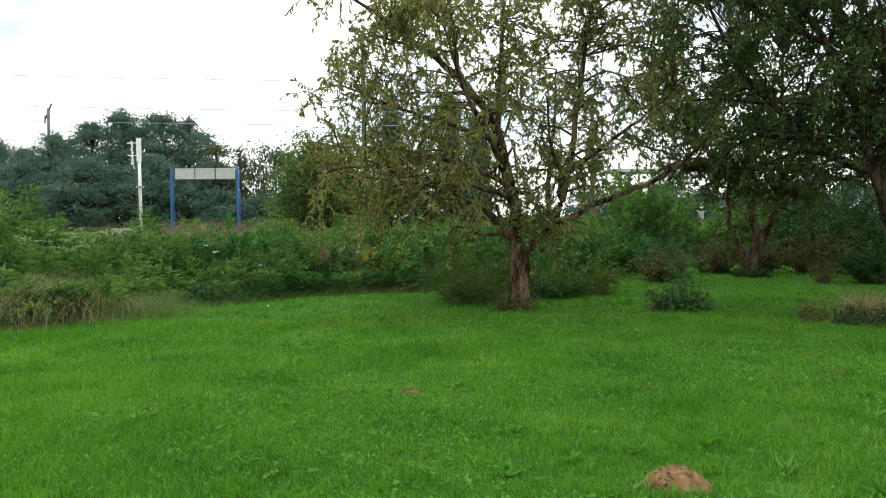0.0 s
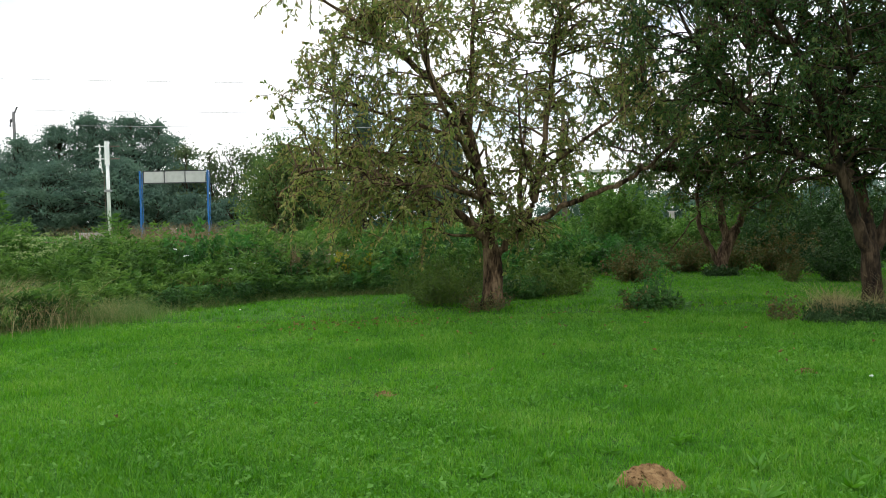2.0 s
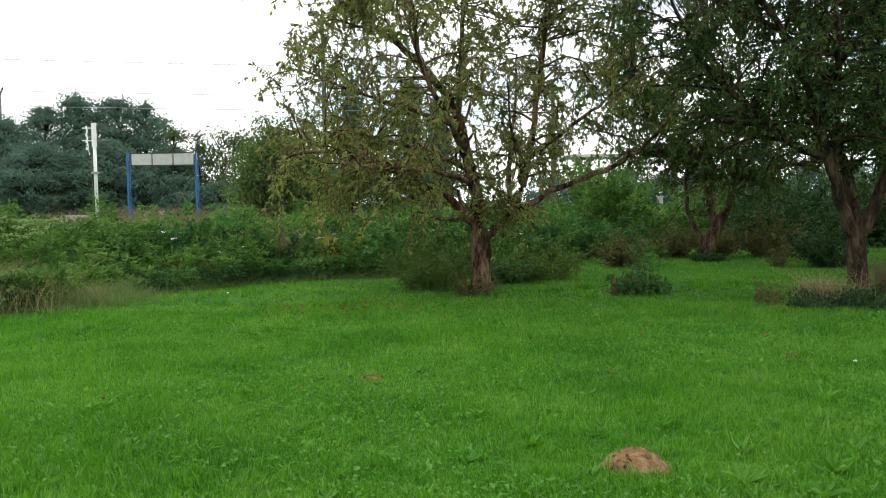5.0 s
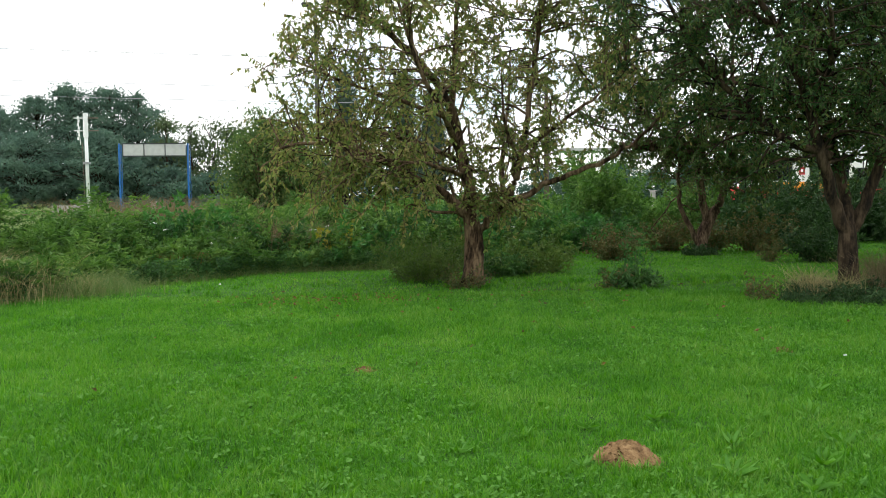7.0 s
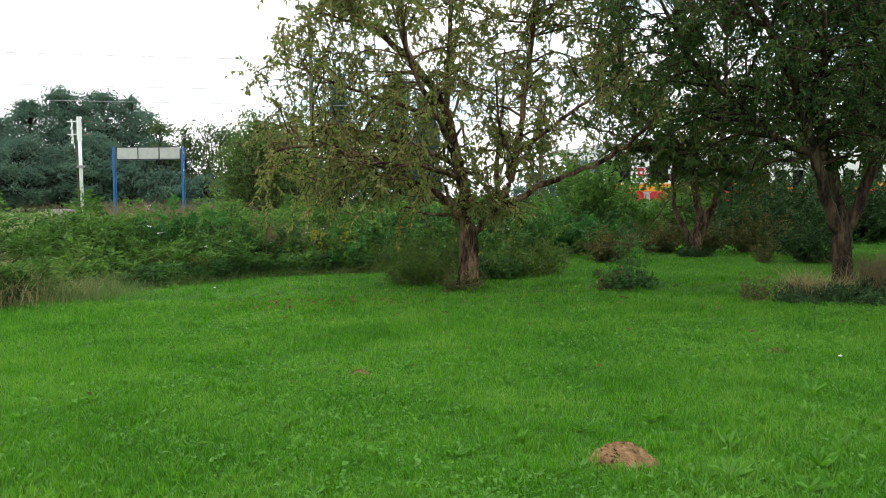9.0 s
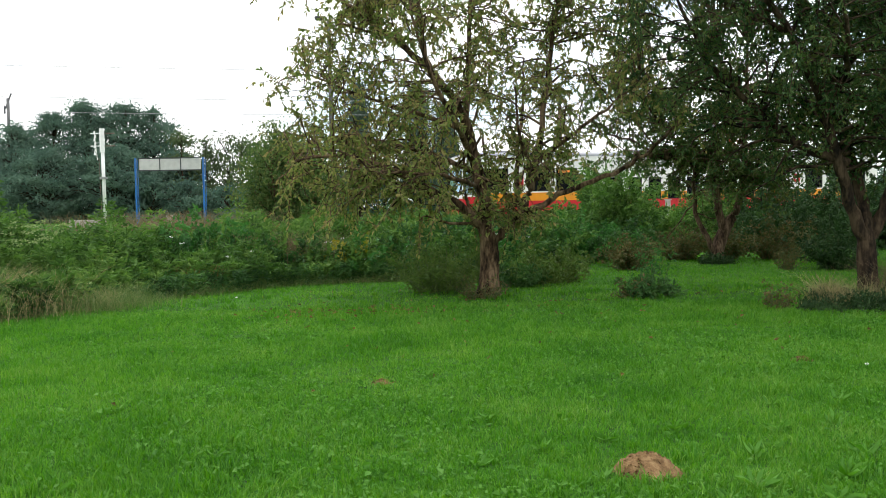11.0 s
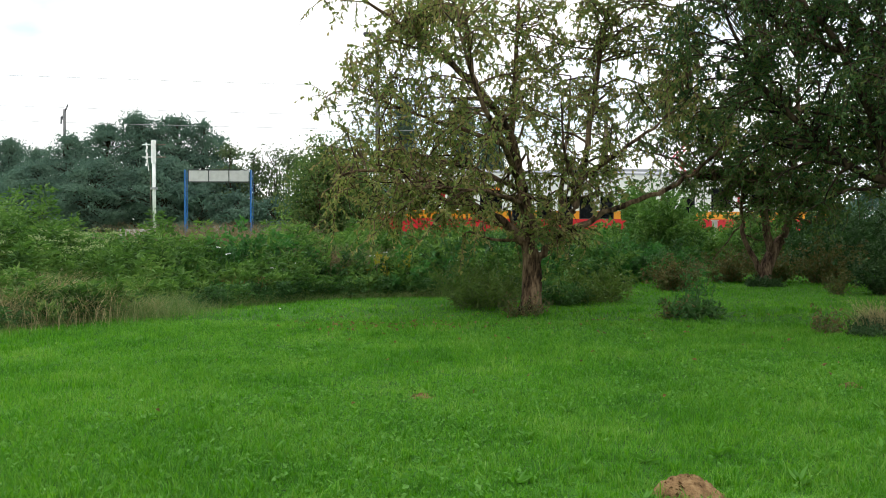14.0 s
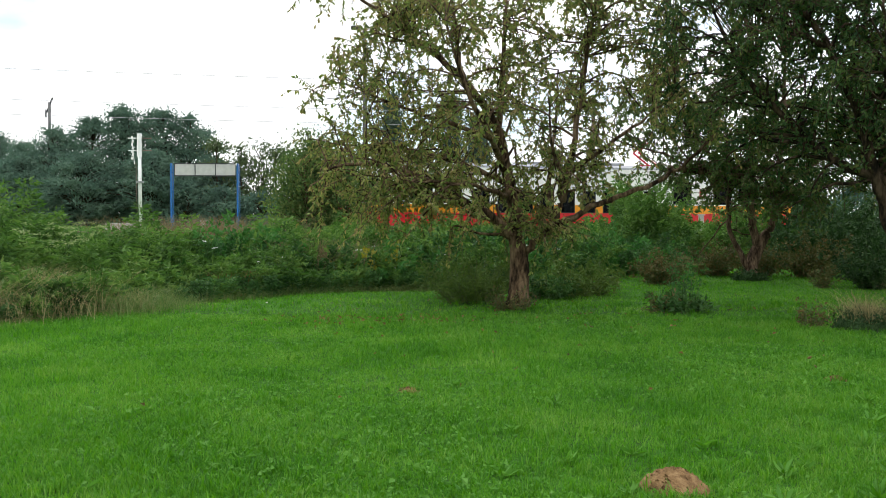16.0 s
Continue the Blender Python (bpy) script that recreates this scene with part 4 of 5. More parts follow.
    branching_tree("dense_tree", 6.55, 12.27, [
        ([(0, 0, -0.1), (0, 0, 0.3), (-0.02, 0, 0.6), (-0.03, 0, 0.95), (-0.02, 0.05, 1.3)], 0.138, 0.08, 0.0),
        ([(-0.03, 0, 0.85), (-0.3, -0.1, 1.4), (-0.56, -0.2, 2.05), (-0.9, -0.3, 3.0), (-1.4, -0.4, 3.9), (-2.0, -0.4, 4.6)], 0.1, 0.03, 3.2),
        ([(-0.03, 0, 0.95), (-0.03, 0.15, 1.6), (-0.2, 0.3, 2.5), (-0.4, 0.4, 3.5), (-0.4, 0.5, 4.8)], 0.1, 0.03, 3.0),
        ([(0.0, 0, 0.85), (0.25, -0.05, 1.45), (0.45, -0.1, 2.1), (0.75, 0, 3.0), (1.3, 0.2, 4.3), (1.7, 0.3, 5.4)], 0.1, 0.03, 3.0),
        ([(-0.4, -0.2, 2.0), (-1.1, -0.1, 2.3), (-1.7, 0.1, 2.9), (-2.3, 0.2, 3.6), (-2.7, 0.2, 4.4)], 0.07, 0.02, 2.2),
        ([(-0.7, -0.3, 2.8), (-0.9, -1.2, 3.3), (-1.3, -1.8, 4.0)], 0.05, 0.02, 1.6),
        ([(-0.35, 0.4, 3.2), (-0.7, 0.5, 4.2), (-1.2, 0.4, 5.2), (-1.6, 0.3, 6.2)], 0.06, 0.02, 2.2),
        ([(-1.3, -0.4, 3.8), (-2.2, -0.2, 4.3), (-3.0, 0.0, 5.0), (-3.6, 0.1, 5.6)], 0.05, 0.02, 2.4),
        ([(0.75, 0, 3.0), (1.0, 0.2, 4.2), (1.0, 0.3, 5.4), (0.8, 0.4, 6.4)], 0.05, 0.02, 2.2),
        ([(-0.35, 0.4, 3.2), (0.0, -0.6, 4.0), (0.1, -1.2, 4.9), (-0.2, -1.5, 5.6)], 0.05, 0.02, 2.0),
    ], (DARKBARK, APPLE), 32, "dense dark green broadleaf tree with a thick forked trunk", branches=5, twigs=9, leaves=17, leaf=(0.066, 0.033), reach=(0.6, 1.4), droop=0.05, bare=0.3, flare=0.2,
        # the last three fills are unseen crown above the view, added to shade the lawn
        fill=[(-1.6, 0, 4.1, 2.1, 1.8, 1.9, 96), (0.9, 0, 4.0, 2.2, 1.8, 2.0, 76), (-0.3, 0.2, 2.4, 2.4, 1.5, 0.7, 30), (1.8, 1.8, 3.8, 2.4, 2.4, 1.4, 50), (-0.2, -0.2, 7.2, 3.4, 2.8, 1.1, 260), (1.2, -1.6, 6.2, 2.4, 2.0, 0.8, 80), (-1.2, 2.8, 7.4, 3.0, 2.6, 0.9, 150)])
    branching_tree("leaning_tree", 7.46, 21.1, [
        ([(0, 0, -0.1), (0.05, 0, 0.3), (0.14, 0, 0.6), (0.28, 0, 0.9), (0.42, 0, 1.15)], 0.145, 0.085, 0.0),
        ([(0.3, 0, 0.92), (0.55, 0, 1.35), (0.7, 0.1, 2.0), (0.8, 0.2, 3.0), (0.9, 0.3, 4.2), (0.9, 0.3, 5.4)], 0.11, 0.03, 3.0),
        ([(-0.02, 0, 0.15), (-0.2, -0.1, 0.55), (-0.5, -0.15, 1.1), (-0.6, -0.2, 1.7), (-0.6, -0.2, 2.4), (-0.65, -0.2, 3.4)], 0.07, 0.03, 2.4),
        ([(0.2, 0, 0.8), (0.05, -0.05, 1.3), (-0.05, -0.1, 1.9), (-0.2, -0.15, 2.35), (-0.8, -0.2, 2.52), (-1.5, -0.3, 2.6), (-2.1, -0.35, 2.68)], 0.1, 0.075, 1.6),
        ([(-0.2, -0.15, 2.35), (-0.1, -0.1, 3.0), (0.1, 0.0, 4.0), (0.1, 0.1, 5.2)], 0.06, 0.02, 2.0),
        ([(0.6, 0, 1.6), (1.2, 0.1, 2.1), (2.0, 0.2, 2.3), (2.9, 0.2, 2.4)], 0.07, 0.025, 1.6),
        ([(0.7, 0.1, 2.0), (1.5, 0.2, 2.7), (2.4, 0.3, 3.4)], 0.06, 0.02, 2.4),
        ([(-0.6, -0.2, 2.6), (-1.4, -0.3, 3.3), (-2.0, -0.3, 4.2)], 0.05, 0.02, 1.4),
        ([(-1.4, -0.3, 2.6), (-2.2, -0.3, 3.0), (-3.0, -0.3, 3.2), (-3.7, -0.3, 3.5)], 0.035, 0.01, 1.0),
    # the last fill, high above the view, is added only to cast shade
    ], (BROWNBARK, ORCHARD), 33, "leaning orchard tree with a forked brown trunk", branches=9, twigs=8, leaves=15, leaf=(0.085, 0.04), reach=(0.6, 1.4), droop=0.05, bare=0.4, fill=[(0.9, -0.2, 2.1, 1.0, 0.9, 0.6, 30), (-0.6, 0, 2.5, 1.4, 0.9, 0.35, 26), (0.4, 0.4, 3.7, 2.5, 2.0, 1.2, 70), (-1.4, -0.2, 4.5, 1.5, 1.5, 1.7, 62), (-2.6, -0.2, 4.4, 1.0, 1.2, 1.2, 10), (0.2, -0.4, 7.9, 2.8, 2.8, 0.9, 130)])
    # trees mostly right of the view, added and enlarged to darken the lawn
    for i, (x, y, h, r) in enumerate([(11.8, 13.4, 7.5, 3.7), (13.6, 19.2, 7.8, 4.0), (16.2, 25.0, 7.8, 4.2)]):
        clump_tree("orchard_shade_tree", x, y, h, r, (DARKBARK, APPLE), 190 + i, "dark leafy orchard tree beside the view, added to shade the lawn", 190, 200, 0.115, z=-0.05, low=0.3, spread=0.4, group="orchard trees", stem=0.2)
    # trees beyond the track, distance haze put into their pale bluish leaf colour
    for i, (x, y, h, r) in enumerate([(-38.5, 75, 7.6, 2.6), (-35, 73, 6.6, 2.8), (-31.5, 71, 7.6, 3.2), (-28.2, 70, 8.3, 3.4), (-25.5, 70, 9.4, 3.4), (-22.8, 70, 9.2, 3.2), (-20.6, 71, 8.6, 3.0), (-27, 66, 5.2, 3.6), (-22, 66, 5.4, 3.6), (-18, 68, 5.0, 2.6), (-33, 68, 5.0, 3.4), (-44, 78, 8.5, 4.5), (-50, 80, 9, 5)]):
        clump_tree("far_tree", x, y, h, r, (DARKBARK, HAZYLEAF), 200 + i, "large dark green tree beyond the track", 180, 95, 0.26, group="trees beyond the track", spread=0.4, low=0.03)
    for i, (x, y, h, r) in enumerate([(-17.0, 66, 6.8, 1.3), (-15.2, 66, 6.0, 1.1), (-13.8, 66, 6.4, 1.2), (-12.5, 66, 5.9, 1.2), (-11.2, 66, 6.2, 1.2), (-9.8, 66, 5.4, 1.4)]):
        clump_tree("slim_tree", x, y, h, r, (DARKBARK, PALELEAF), 220 + i, "slim thinly leaved tree beyond the track", 40, 48, 0.3, group="slim trees beyond the track", spread=0.4, stem=0.08, low=0.1)
    # bushes beyond the track, with the same haze in the leaf colour
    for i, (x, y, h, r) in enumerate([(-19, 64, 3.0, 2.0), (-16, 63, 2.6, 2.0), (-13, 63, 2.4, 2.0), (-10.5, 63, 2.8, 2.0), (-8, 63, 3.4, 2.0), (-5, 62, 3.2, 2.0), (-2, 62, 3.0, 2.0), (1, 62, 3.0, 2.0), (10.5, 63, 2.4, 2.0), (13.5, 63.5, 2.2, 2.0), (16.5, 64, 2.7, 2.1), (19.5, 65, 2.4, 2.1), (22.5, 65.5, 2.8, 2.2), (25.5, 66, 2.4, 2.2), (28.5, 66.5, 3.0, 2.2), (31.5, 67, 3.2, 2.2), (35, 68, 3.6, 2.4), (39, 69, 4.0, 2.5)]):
        clump_tree("far_bush", x, y, h, r, (DARKBARK, HAZYLEAF), 280 + i, "dark green bush beyond the track", 60, 60, 0.3, "bush", group="bushes beyond the track", spread=0.35, stem=0.08, low=0.05)
    for i, (x, y, h, r) in enumerate([(-5.2, 33.5, 4.1, 1.1), (-4.5, 34.5, 3.6, 1.1), (-3.8, 33.8, 2.9, 1.1), (-5.7, 34.2, 3.0, 0.9)]):
        clump_tree("tall_shrub_tree", x, y, h, r, (BARK, ORCHARD), 230 + i, "bushy olive green small tree before the track", 60, 110, 0.16, spread=0.35, stem=0.06, z=0.6, low=0.05)
    for i, (x, y, h, r) in enumerate([(-3.2, 55, 8.3, 1.4), (0.6, 60, 8.8, 1.8), (2.4, 58, 7.4, 1.5)]):
        clump_tree("conifer", x, y, h, r, (DARKBARK, CONIFER), 240 + i, "narrow dark conifer beyond the track", 190, 130, 0.17, group="conifers beyond the track", spread=0.3, stem=0.12, shape=-1)


build_shrubs()
build_trees()


# ---- track, poles, sign ----
TRACK_TURN, TRACK_X, TRACK_Y, RAIL_Z = 12.0, 4.0, 45.0, 0.75


def on_track(x, across=0.0):
    """The world place on the track's centre line at x, moved sideways away from the lawn."""
    k = math.tan(radians(TRACK_TURN))
    c, s = math.cos(radians(TRACK_TURN)), math.sin(radians(TRACK_TURN))
    return x - s * across, TRACK_Y + (x - TRACK_X) * k + c * across


def build_track():
    x, y = on_track(0)
    track = thing("tram_track", x, y, 0, "single tram track on a low stone ballast bed", "track", turn=TRACK_TURN)
    bm = bmesh.new()
    for px in (-150, 150):
        for py, pz in ((-2.6, 0.3), (-1.5, RAIL_Z - 0.15), (1.5, RAIL_Z - 0.15), (2.6, 0.3)):
            bm.verts.new((px, py, pz))
    bm.verts.ensure_lookup_table()
    for k in range(3):
        bm.faces.new([bm.verts[i] for i in (k, k + 1, k + 5, k + 4)])
    part("ballast_bed", bm, BALLAST, track)
    for side in (-0.72, 0.72):
        boxed("rail", (-150, 150, side - 0.035, side + 0.035, RAIL_Z - 0.16, RAIL_Z), RAIL, track)


def build_poles():
    # white pole with wire brackets
    p = thing("signal_pole", -15.95, 46, 0.7, "white painted pole with wire insulators and brackets", "pole")
    bm = rod(bmesh.new(), (0, 0, 0), (-0.03, 0, 5.1), 0.095, 0.085, 12)
    part("shaft", bm, WHITEPAINT, p, smooth=True)
    part("cap", rod(bmesh.new(), (-0.03, 0, 3.9), (-0.03, 0, 5.12), 0.13, 0.12, 12), WHITEPAINT, p)
    part("collar", rod(bmesh.new(), (-0.02, 0, 2.5), (-0.02, 0, 2.62), 0.2, 0.2, 12), GALV, p)
    for k, z in enumerate((4.85, 4.2)):
        boxed("bracket", (-0.62, -0.1, -0.03, 0.03, z, z + 0.05), WHITEPAINT, p)
        boxed("bracket", (0.1, 0.62, -0.03, 0.03, z, z + 0.05), RUSTPOLE, p)
    for k in range(7):
        z = 3.75 + 0.18 * k
        part("insulator", rod(bmesh.new(), (-0.42 + 0.04 * (k % 2), -0.02, z), (-0.4 + 0.04 * (k % 2), -0.02, z + 0.15), 0.06, 0.045, 8), WHITEPAINT, p)
    part("cable", rod(bmesh.new(), (-0.3, 0, 3.5), (-0.42, 0, 4.9), 0.02, 0.02, 6), WHITEPAINT, p)
    part("cable", rod(bmesh.new(), (-0.16, -0.05, 0.6), (-0.2, -0.05, 3.6), 0.015, 0.015, 6), RUSTPOLE, p)
    # blue gantry with pale boards
    g = thing("sign_gantry", -13.62, 50, 0.7, "blue steel gantry carrying a pale three-part board", "sign")
    for x in (-1.93, 1.87):
        boxed("post", (x - 0.045, x + 0.045, -0.09, 0.09, 0, 3.8), BLUEPAINT, g, bevel=0.01)
        boxed("stay", (x + 0.11, x + 0.135, -0.02, 0.02, 0.2, 3.7), BLUEPAINT, g)
        for k in range(6):
            boxed("lattice", (x + 0.047, x + 0.108, -0.02, 0.02, 0.5 + 0.55 * k, 0.56 + 0.55 * k), BLUEPAINT, g)
    for k in range(3):
        x0 = -1.7 + k * 1.17
        boxed("panel", (x0, x0 + 1.1, -0.05, 0.02, 3.13, 3.75), PALEBOARD, g)
        fr = bmesh.new()
        box(fr, x0 - 0.04, x0 + 1.14, -0.07, 0.03, 3.76, 3.81)
        box(fr, x0 - 0.04, x0 + 1.14, -0.07, 0.03, 3.07, 3.12)
        box(fr, x0 - 0.035, x0 - 0.005, -0.07, 0.03, 3.12, 3.76)
        part("frame", fr, DARKMETAL, g)
    # street lamp and catenary poles
    s = thing("street_lamp", -4.2, 48, 0.7, "tall grey concrete street lamp with hooded lantern", "lamp")
    part("post", rod(bmesh.new(), (0, 0, 0), (-0.12, 0, 11.0), 0.17, 0.09, 12), POSTGREY, s, smooth=True)
    part("arm", rod(bmesh.new(), (-0.12, 0, 10.95), (-0.42, 0, 11.2), 0.04, 0.04, 8), GALV, s)
    part("lantern", box(bmesh.new(), -0.85, -0.35, -0.16, 0.16, 11.0, 11.22, 0.06), DARKMETAL, s)
    c = thing("catenary_pole", 9.0, 52, 0.7, "rusty brown tram catenary pole", "pole")
    part("shaft", rod(bmesh.new(), (0, 0, 0), (-0.04, 0, 7.6), 0.17, 0.11, 12), RUSTPOLE, c, smooth=True)
    part("bracket", rod(bmesh.new(), (0, 0, 6.2), (0.6, -4.4, 6.5), 0.03, 0.03, 8), RUSTPOLE, c)
    u = thing("utility_pole", -33.75, 75, 0.7, "dark wooden utility pole with insulators", "pole")
    part("shaft", rod(bmesh.new(), (0, 0, 0), (0, 0, 10.5), 0.17, 0.12, 10), POSTGREY, u, smooth=True)
    part("crossarm", rod(bmesh.new(), (-0.25, 0, 9.6), (0.3, 0, 10.9), 0.07, 0.07, 8), DARKMETAL, u)
    part("insulator", rod(bmesh.new(), (-0.3, 0, 9.2), (-0.3, 0, 9.9), 0.08, 0.05, 8), DARKMETAL, u)
    # pale wall top and stub posts along the road
    w = thing("road_barrier", -17.0, 46.5, 0.7, "pale concrete road barrier", "barrier")
    boxed("rail", (-1.0, 0.9, -0.08, 0.08, 0.0, 0.38), CONCRETE, w, bevel=0.03)
    for x in (-12.65, -8.1, -7.4, 11.9):
        q = thing("stub_post", x, 46 if x < 0 else 40, 0.7 if x < 0 else 0.65, "short pale concrete marker post", "post", "marker posts")
        boxed("shaft", (-0.11, 0.11, -0.1, 0.1, 0, 0.5 if x < 0 else 0.95), CONCRETE, q, bevel=0.03)
        boxed("cap", (-0.15, 0.15, -0.12, 0.12, 0.5 if x < 0 else 0.95, 0.55 if x < 0 else 1.0), CONCRETE, q, bevel=0.01)


def build_platform_canopy():
    """Flat platform roof beyond the track, on slim columns."""
    b = thing("platform_canopy", 15.4, 80, 0.7, "flat beige platform canopy on slim white columns", "canopy")
    boxed("roof", (-0.4, 5.2, -1.2, 3.4, 4.75, 5.0), PALEBOARD, b, "flat beige roof slab")
    for k in range(3):
        for y in (-0.9, 3.0):
            boxed("column", (0.2 + 2.2 * k, 0.36 + 2.2 * k, y, y + 0.16, 0, 4.75), WHITEPAINT, b)


def wire(x0, z0, y0, x1, z1, y1, sag, name="overhead_wire", r=0.014):
    t = np.linspace(0, 1, 24)
    pts = np.stack([x0 + (x1 - x0) * t, y0 + (y1 - y0) * t, z0 + (z1 - z0) * t - sag * 4 * t * (1 - t)], 1)
    v, f = tubes([(pts, np.full(24, r))], 5)
    tagged(new(name, mesh_of(name, v, f, WIREGREY, True)), "thin overhead wire against the sky", "wire", "overhead wires")


build_track()
build_poles()
build_platform_canopy()
for za, zb in ((12.2, 10.3), (10.0, 8.6), (8.9, 7.8)):
    wire(-60, za + 0.6, 60, 9, zb - 1.0, 52, 0.25)


# ---- tram ----
def side_wall(parent, y, s0, s1, openings, top):
    """One side of a car body: bands of red, yellow and white round real window openings. openings: (s0, s1, z0, z1)."""
    out = 0.03
    def band(name, mat, za, zb):
        cuts = sorted((a, b) for a, b, z0, z1 in openings if z0 < zb - 0.01 and z1 > za + 0.01)
        at = s0
        for a, b in cuts + [(s1, s1)]:
            if a > at + 0.01:
                boxed(name, (at, a, y - out, y + out, za, zb), mat, parent)
            at = max(at, b)
        for a, b, z0, z1 in openings:
            if z0 < zb - 0.01 and z1 > za + 0.01:
                if z0 > za + 0.01:
                    boxed(name, (a, b, y - out, y + out, za, z0), mat, parent)
                if z1 < zb - 0.01:
                    boxed(name, (a, b, y - out, y + out, z1, zb), mat, parent)

    if s1 < 2:
        # the cab: red straight up to white
        band("red_panel", TRAMRED, 0.3, 1.18)
        band("white_panel", TRAMWHITE, 1.18, top)
        return
    band("red_panel", TRAMRED, 0.3, 0.95)
    band("yellow_panel", TRAMYELLOW, 0.95, 1.36)
    band("white_panel", TRAMWHITE, 1.36, top)


def build_tram():
    """Nose at s = 0, tail at s = 25, running towards -x in its own space; z from the rail head."""
    tram = thing("tram", 0, 0, 0, "white, yellow and red articulated tram", "tram")
    high, low = (1.42, 2.6), (0.95, 2.1)
    front = [(0.35, 1.15, 1.3, 2.6), (1.25, 2.72, *high), (3.82, 4.95, *high), (5.3, 6.45, *high), (6.95, 7.36, 0.75, 2.15), (7.44, 7.85, 0.75, 2.15)]
    middle = [(8.25 + 1.12 * k, 8.25 + 1.12 * k + 0.73, *low) for k in range(8)]
    rear = [(17.75, 18.8, *high), (20.05, 21.1, *high), (21.5, 22.6, *high), (23.0, 23.9, *high)]
    half, top = 1.2, 3.22
    for y in (-half, half):
        side_wall(tram, y, 0.3, 1.2, front[:1], top)
        side_wall(tram, y, 1.2, 8.05, front[1:], top)
        side_wall(tram, y, 8.05, 17.35, middle, top)
        side_wall(tram, y, 17.35, 24.7, rear, top)
        inner = y * 0.995
        for k, (a, b, z0, z1) in enumerate(front + middle + rear):
            pane = boxed("window", (a + 0.03, b - 0.03, inner - 0.008, inner + 0.008, z0 + 0.03, z1 - 0.03), CABGLASS if k == 0 else GLASS, tram)
            fr = bmesh.new()
            for q in ((a, a + 0.04, z0, z1), (b - 0.04, b, z0, z1), (a + 0.04, b - 0.04, z0, z0 + 0.04), (a + 0.04, b - 0.04, z1 - 0.04, z1)):
                box(fr, q[0], q[1], y - 0.034, y + 0.034, q[2], q[3])
            part("window_frame", fr, RUBBER, pane)
        for s in (3.33, 19.45):
            em = boxed("emblem", (s - 0.2, s + 0.2, y - 0.036, y + 0.036, 1.75, 2.2), TRAMRED, tram, "small square red emblem")
            boxed("emblem_bar", (s - 0.08, s + 0.08, y - 0.04, y + 0.04, 1.9, 2.05), TRAMWHITE, em)
        boxed("door_divider", (7.36, 7.44, y - 0.036, y + 0.036, 0.35, 2.65), RUBBER, tram)
    boxed("destination_display", (5.42, 6.3, -half - 0.026, -half - 0.006, 2.36, 2.5), AMBER, tram, "orange lit route display in the window")
    # roof, floor, ends
    bm = bmesh.new()
    prof = [(-half - 0.04, top - 0.02), (-half - 0.02, top + 0.08), (-0.9, top + 0.2), (0.9, top + 0.2), (half + 0.02, top + 0.08), (half + 0.04, top - 0.02)]
    rows = [[bm.verts.new((s, py, pz - drop)) for py, pz in prof] for s, drop in ((0.35, 0.12), (0.9, 0.0), (24.2, 0.0), (24.65, 0.12))]
    for a, b in zip(rows, rows[1:]):
        for k in range(len(prof) - 1):
            bm.faces.new((a[k], a[k + 1], b[k + 1], b[k]))
    bm.faces.new(rows[0])
    bm.faces.new(rows[-1])
    for a, b in zip(rows, rows[1:]):
        bm.faces.new((a[0], b[0], b[-1], a[-1]))
    part("roof", bm, TRAMGREY, tram)
    boxed("floor", (0.35, 24.65, -1.15, 1.15, 0.32, 0.5), INTERIOR, tram)
    for s in (4.3, 5.2, 6.0, 9.0, 10.1, 11.2, 12.3, 13.4, 14.5, 15.6, 18.5, 19.6, 20.7, 21.8):
        seat = boxed("seat", (s, s + 0.45, -1.1, -0.3, 0.5, 1.0), INTERIOR, tram)
        boxed("seat_back", (s + 0.4, s + 0.48, -1.1, -0.3, 1.0, 1.55), INTERIOR, seat)
        seat = boxed("seat", (s, s + 0.45, 0.3, 1.1, 0.5, 1.0), INTERIOR, tram)
        boxed("seat_back", (s + 0.4, s + 0.48, 0.3, 1.1, 1.0, 1.55), INTERIOR, seat)
    for s, way in ((0.3, -1), (24.7, 1)):
        for mat, nm, za, zb, ka, kb in ((TRAMRED, "nose_skirt", 0.3, 1.1, 1, 1.0), (TRAMWHITE, "nose_band", 1.1, 1.3, 1.0, 0.95), (CABGLASS, "windscreen", 1.3, 2.65, 0.95, 0.45), (TRAMWHITE, "nose_top", 2.65, top, 0.45, 0.3)):
            bm = bmesh.new()
            lo = [bm.verts.new((s + way * 0.28 * ka * f, yy, za)) for f, yy in ((0, -1.23), (1, -0.8), (1, 0.8), (0, 1.23))]
            hi = [bm.verts.new((s + way * 0.28 * kb * f, yy, zb)) for f, yy in ((0, -1.23), (1, -0.8), (1, 0.8), (0, 1.23))]
            for k in range(3):
                bm.faces.new((lo[k], lo[k + 1], hi[k + 1], hi[k]))
            part(nm, bm, mat, tram)
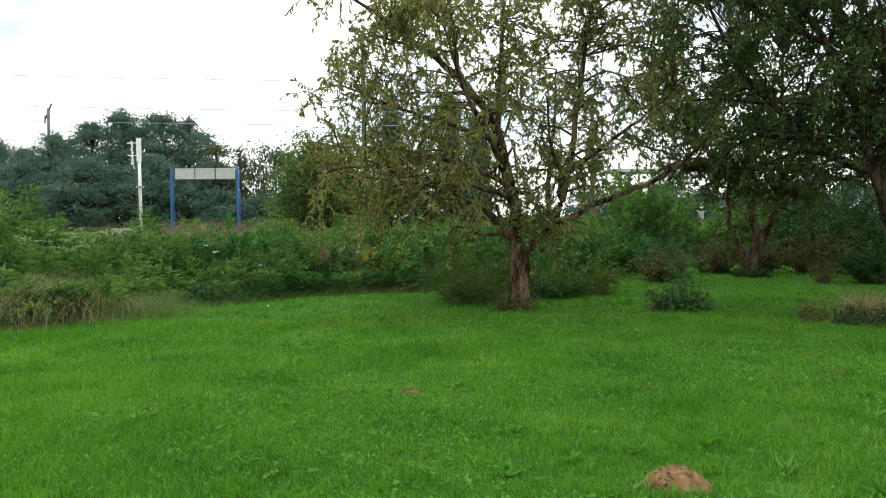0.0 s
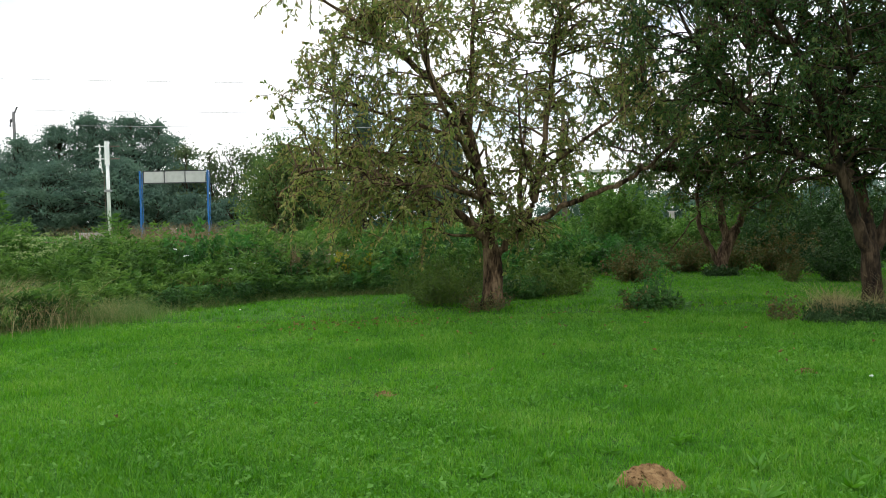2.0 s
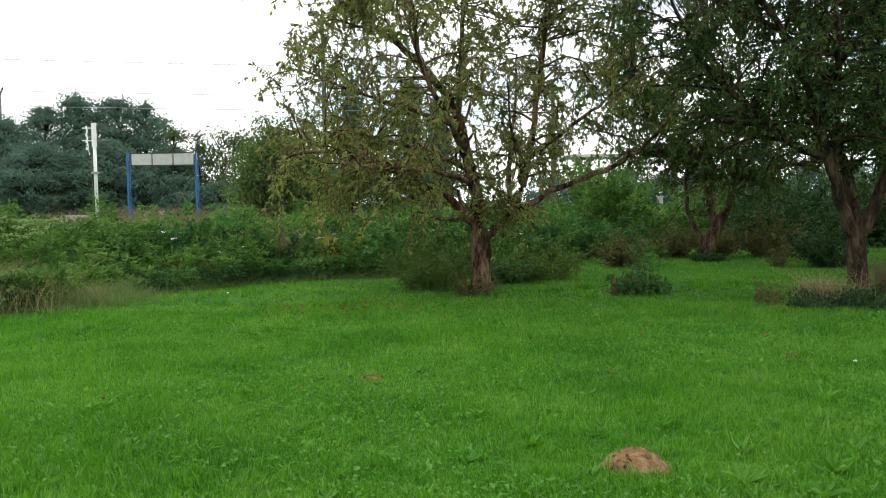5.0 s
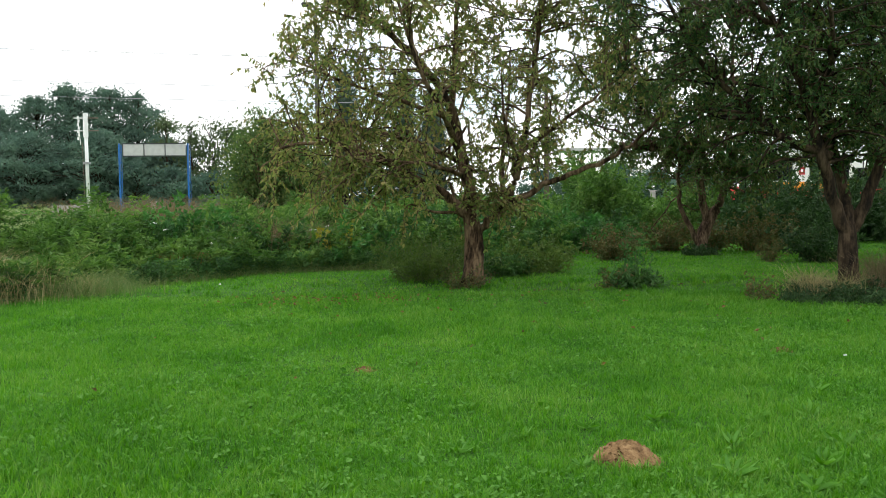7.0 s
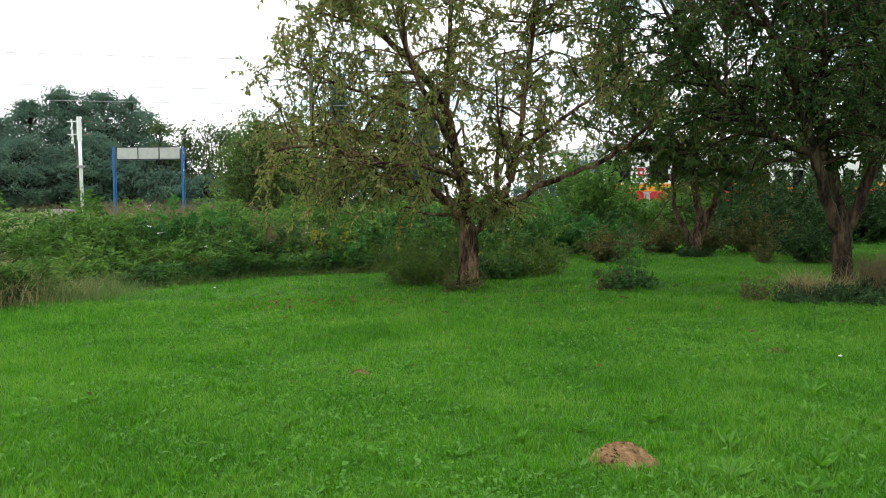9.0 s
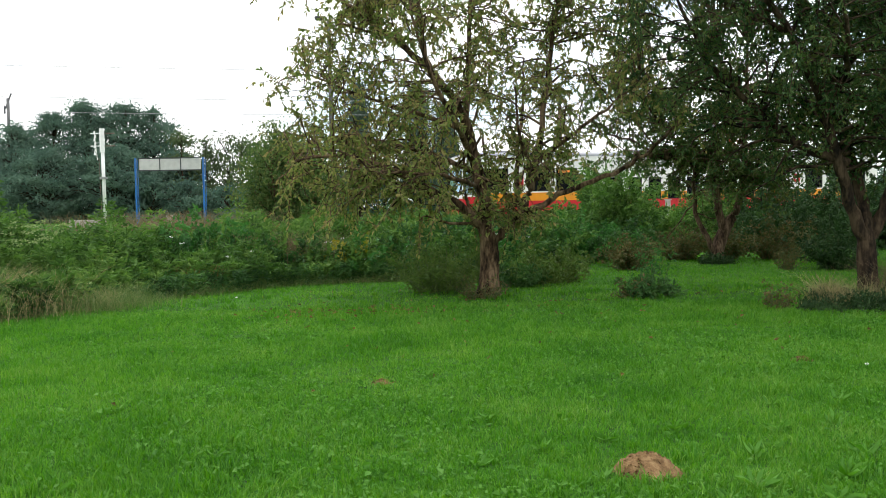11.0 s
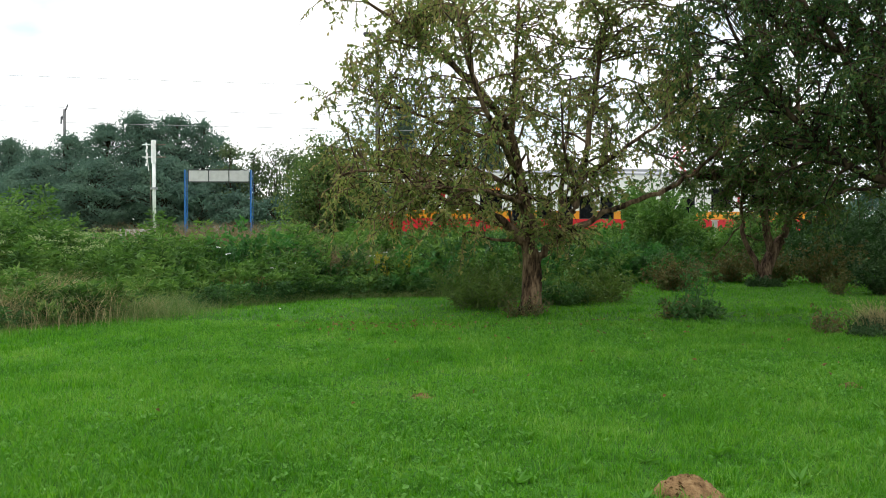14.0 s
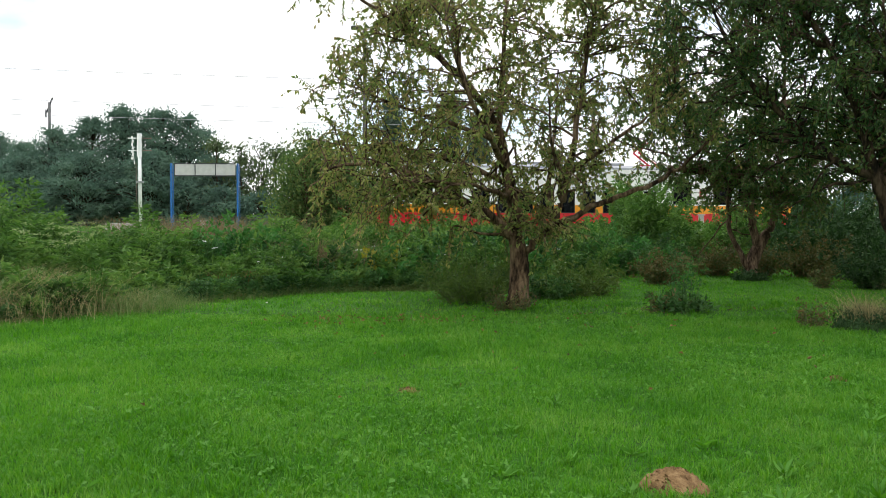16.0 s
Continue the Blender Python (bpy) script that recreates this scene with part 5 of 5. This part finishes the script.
    for s in (8.05, 17.35):
        boxed("bellows", (s - 0.02, s + 0.02, -1.24, 1.24, 0.4, top), RUBBER, tram)
    for s in (2.6, 5.6, 11.2, 14.0, 19.5, 22.5):
        bg = boxed("bogie", (s - 1.0, s + 1.0, -1.0, 1.0, 0.2, 0.42), DARKMETAL, tram)
        for ds in (-0.8, 0.8):
            for y in (-0.72, 0.72):
                part("wheel", rod(bmesh.new(), (s + ds, y - 0.06, 0.33), (s + ds, y + 0.06, 0.33), 0.33, 0.33, 20), DARKMETAL, bg)
    for a, b, hgt in ((9.6, 11.8, 0.3), (12.6, 15.2, 0.28), (1.8, 3.6, 0.2), (20.0, 22.4, 0.22)):
        boxed("roof_unit", (a, b, -0.8, 0.8, top + 0.2, top + 0.2 + hgt * 0.5), TRAMGREY, tram, bevel=0.04)
    pan = boxed("pantograph", (16.2, 17.3, -0.6, 0.6, top + 0.2, top + 0.28), TRAMRED, tram, "red current collector on the roof")
    for y in (-0.45, 0.45):
        bm = rod(bmesh.new(), (17.2, y, top + 0.28), (16.2, y * 0.7, top + 0.95), 0.05, 0.05, 8)
        rod(bm, (16.2, y * 0.7, top + 0.95), (17.0, y * 0.8, top + 1.7), 0.045, 0.045, 8)
        part("arm", bm, TRAMRED, pan)
    part("contact_bow", rod(bmesh.new(), (17.0, -0.8, top + 1.72), (17.0, 0.8, top + 1.72), 0.04, 0.04, 8), DARKMETAL, pan)
    return tram


TRAM = build_tram()

# the nose's place along the track, by its x
TRAM_X = [(0.0, 51.5), (2.0, 42.3), (4.0, 33.1), (6.0, 23.8), (8.0, 14.44), (9.0, 9.75), (10.3, 4.39), (10.7, 3.05), (11.3, 1.0), (11.7, -0.15), (12.0, -0.75), (12.3, -1.35),
          (12.7, -2.05), (13.0, -2.65), (13.5, -3.5), (14.0, -4.2), (14.5, -4.72), (15.0, -5.1), (15.5, -5.38), (16.0, -5.58)]


def motions():
    walk(TRAM, [(t, pose(*on_track(x), RAIL_Z, 0, 0, TRACK_TURN)) for t, x in TRAM_X])


motions()
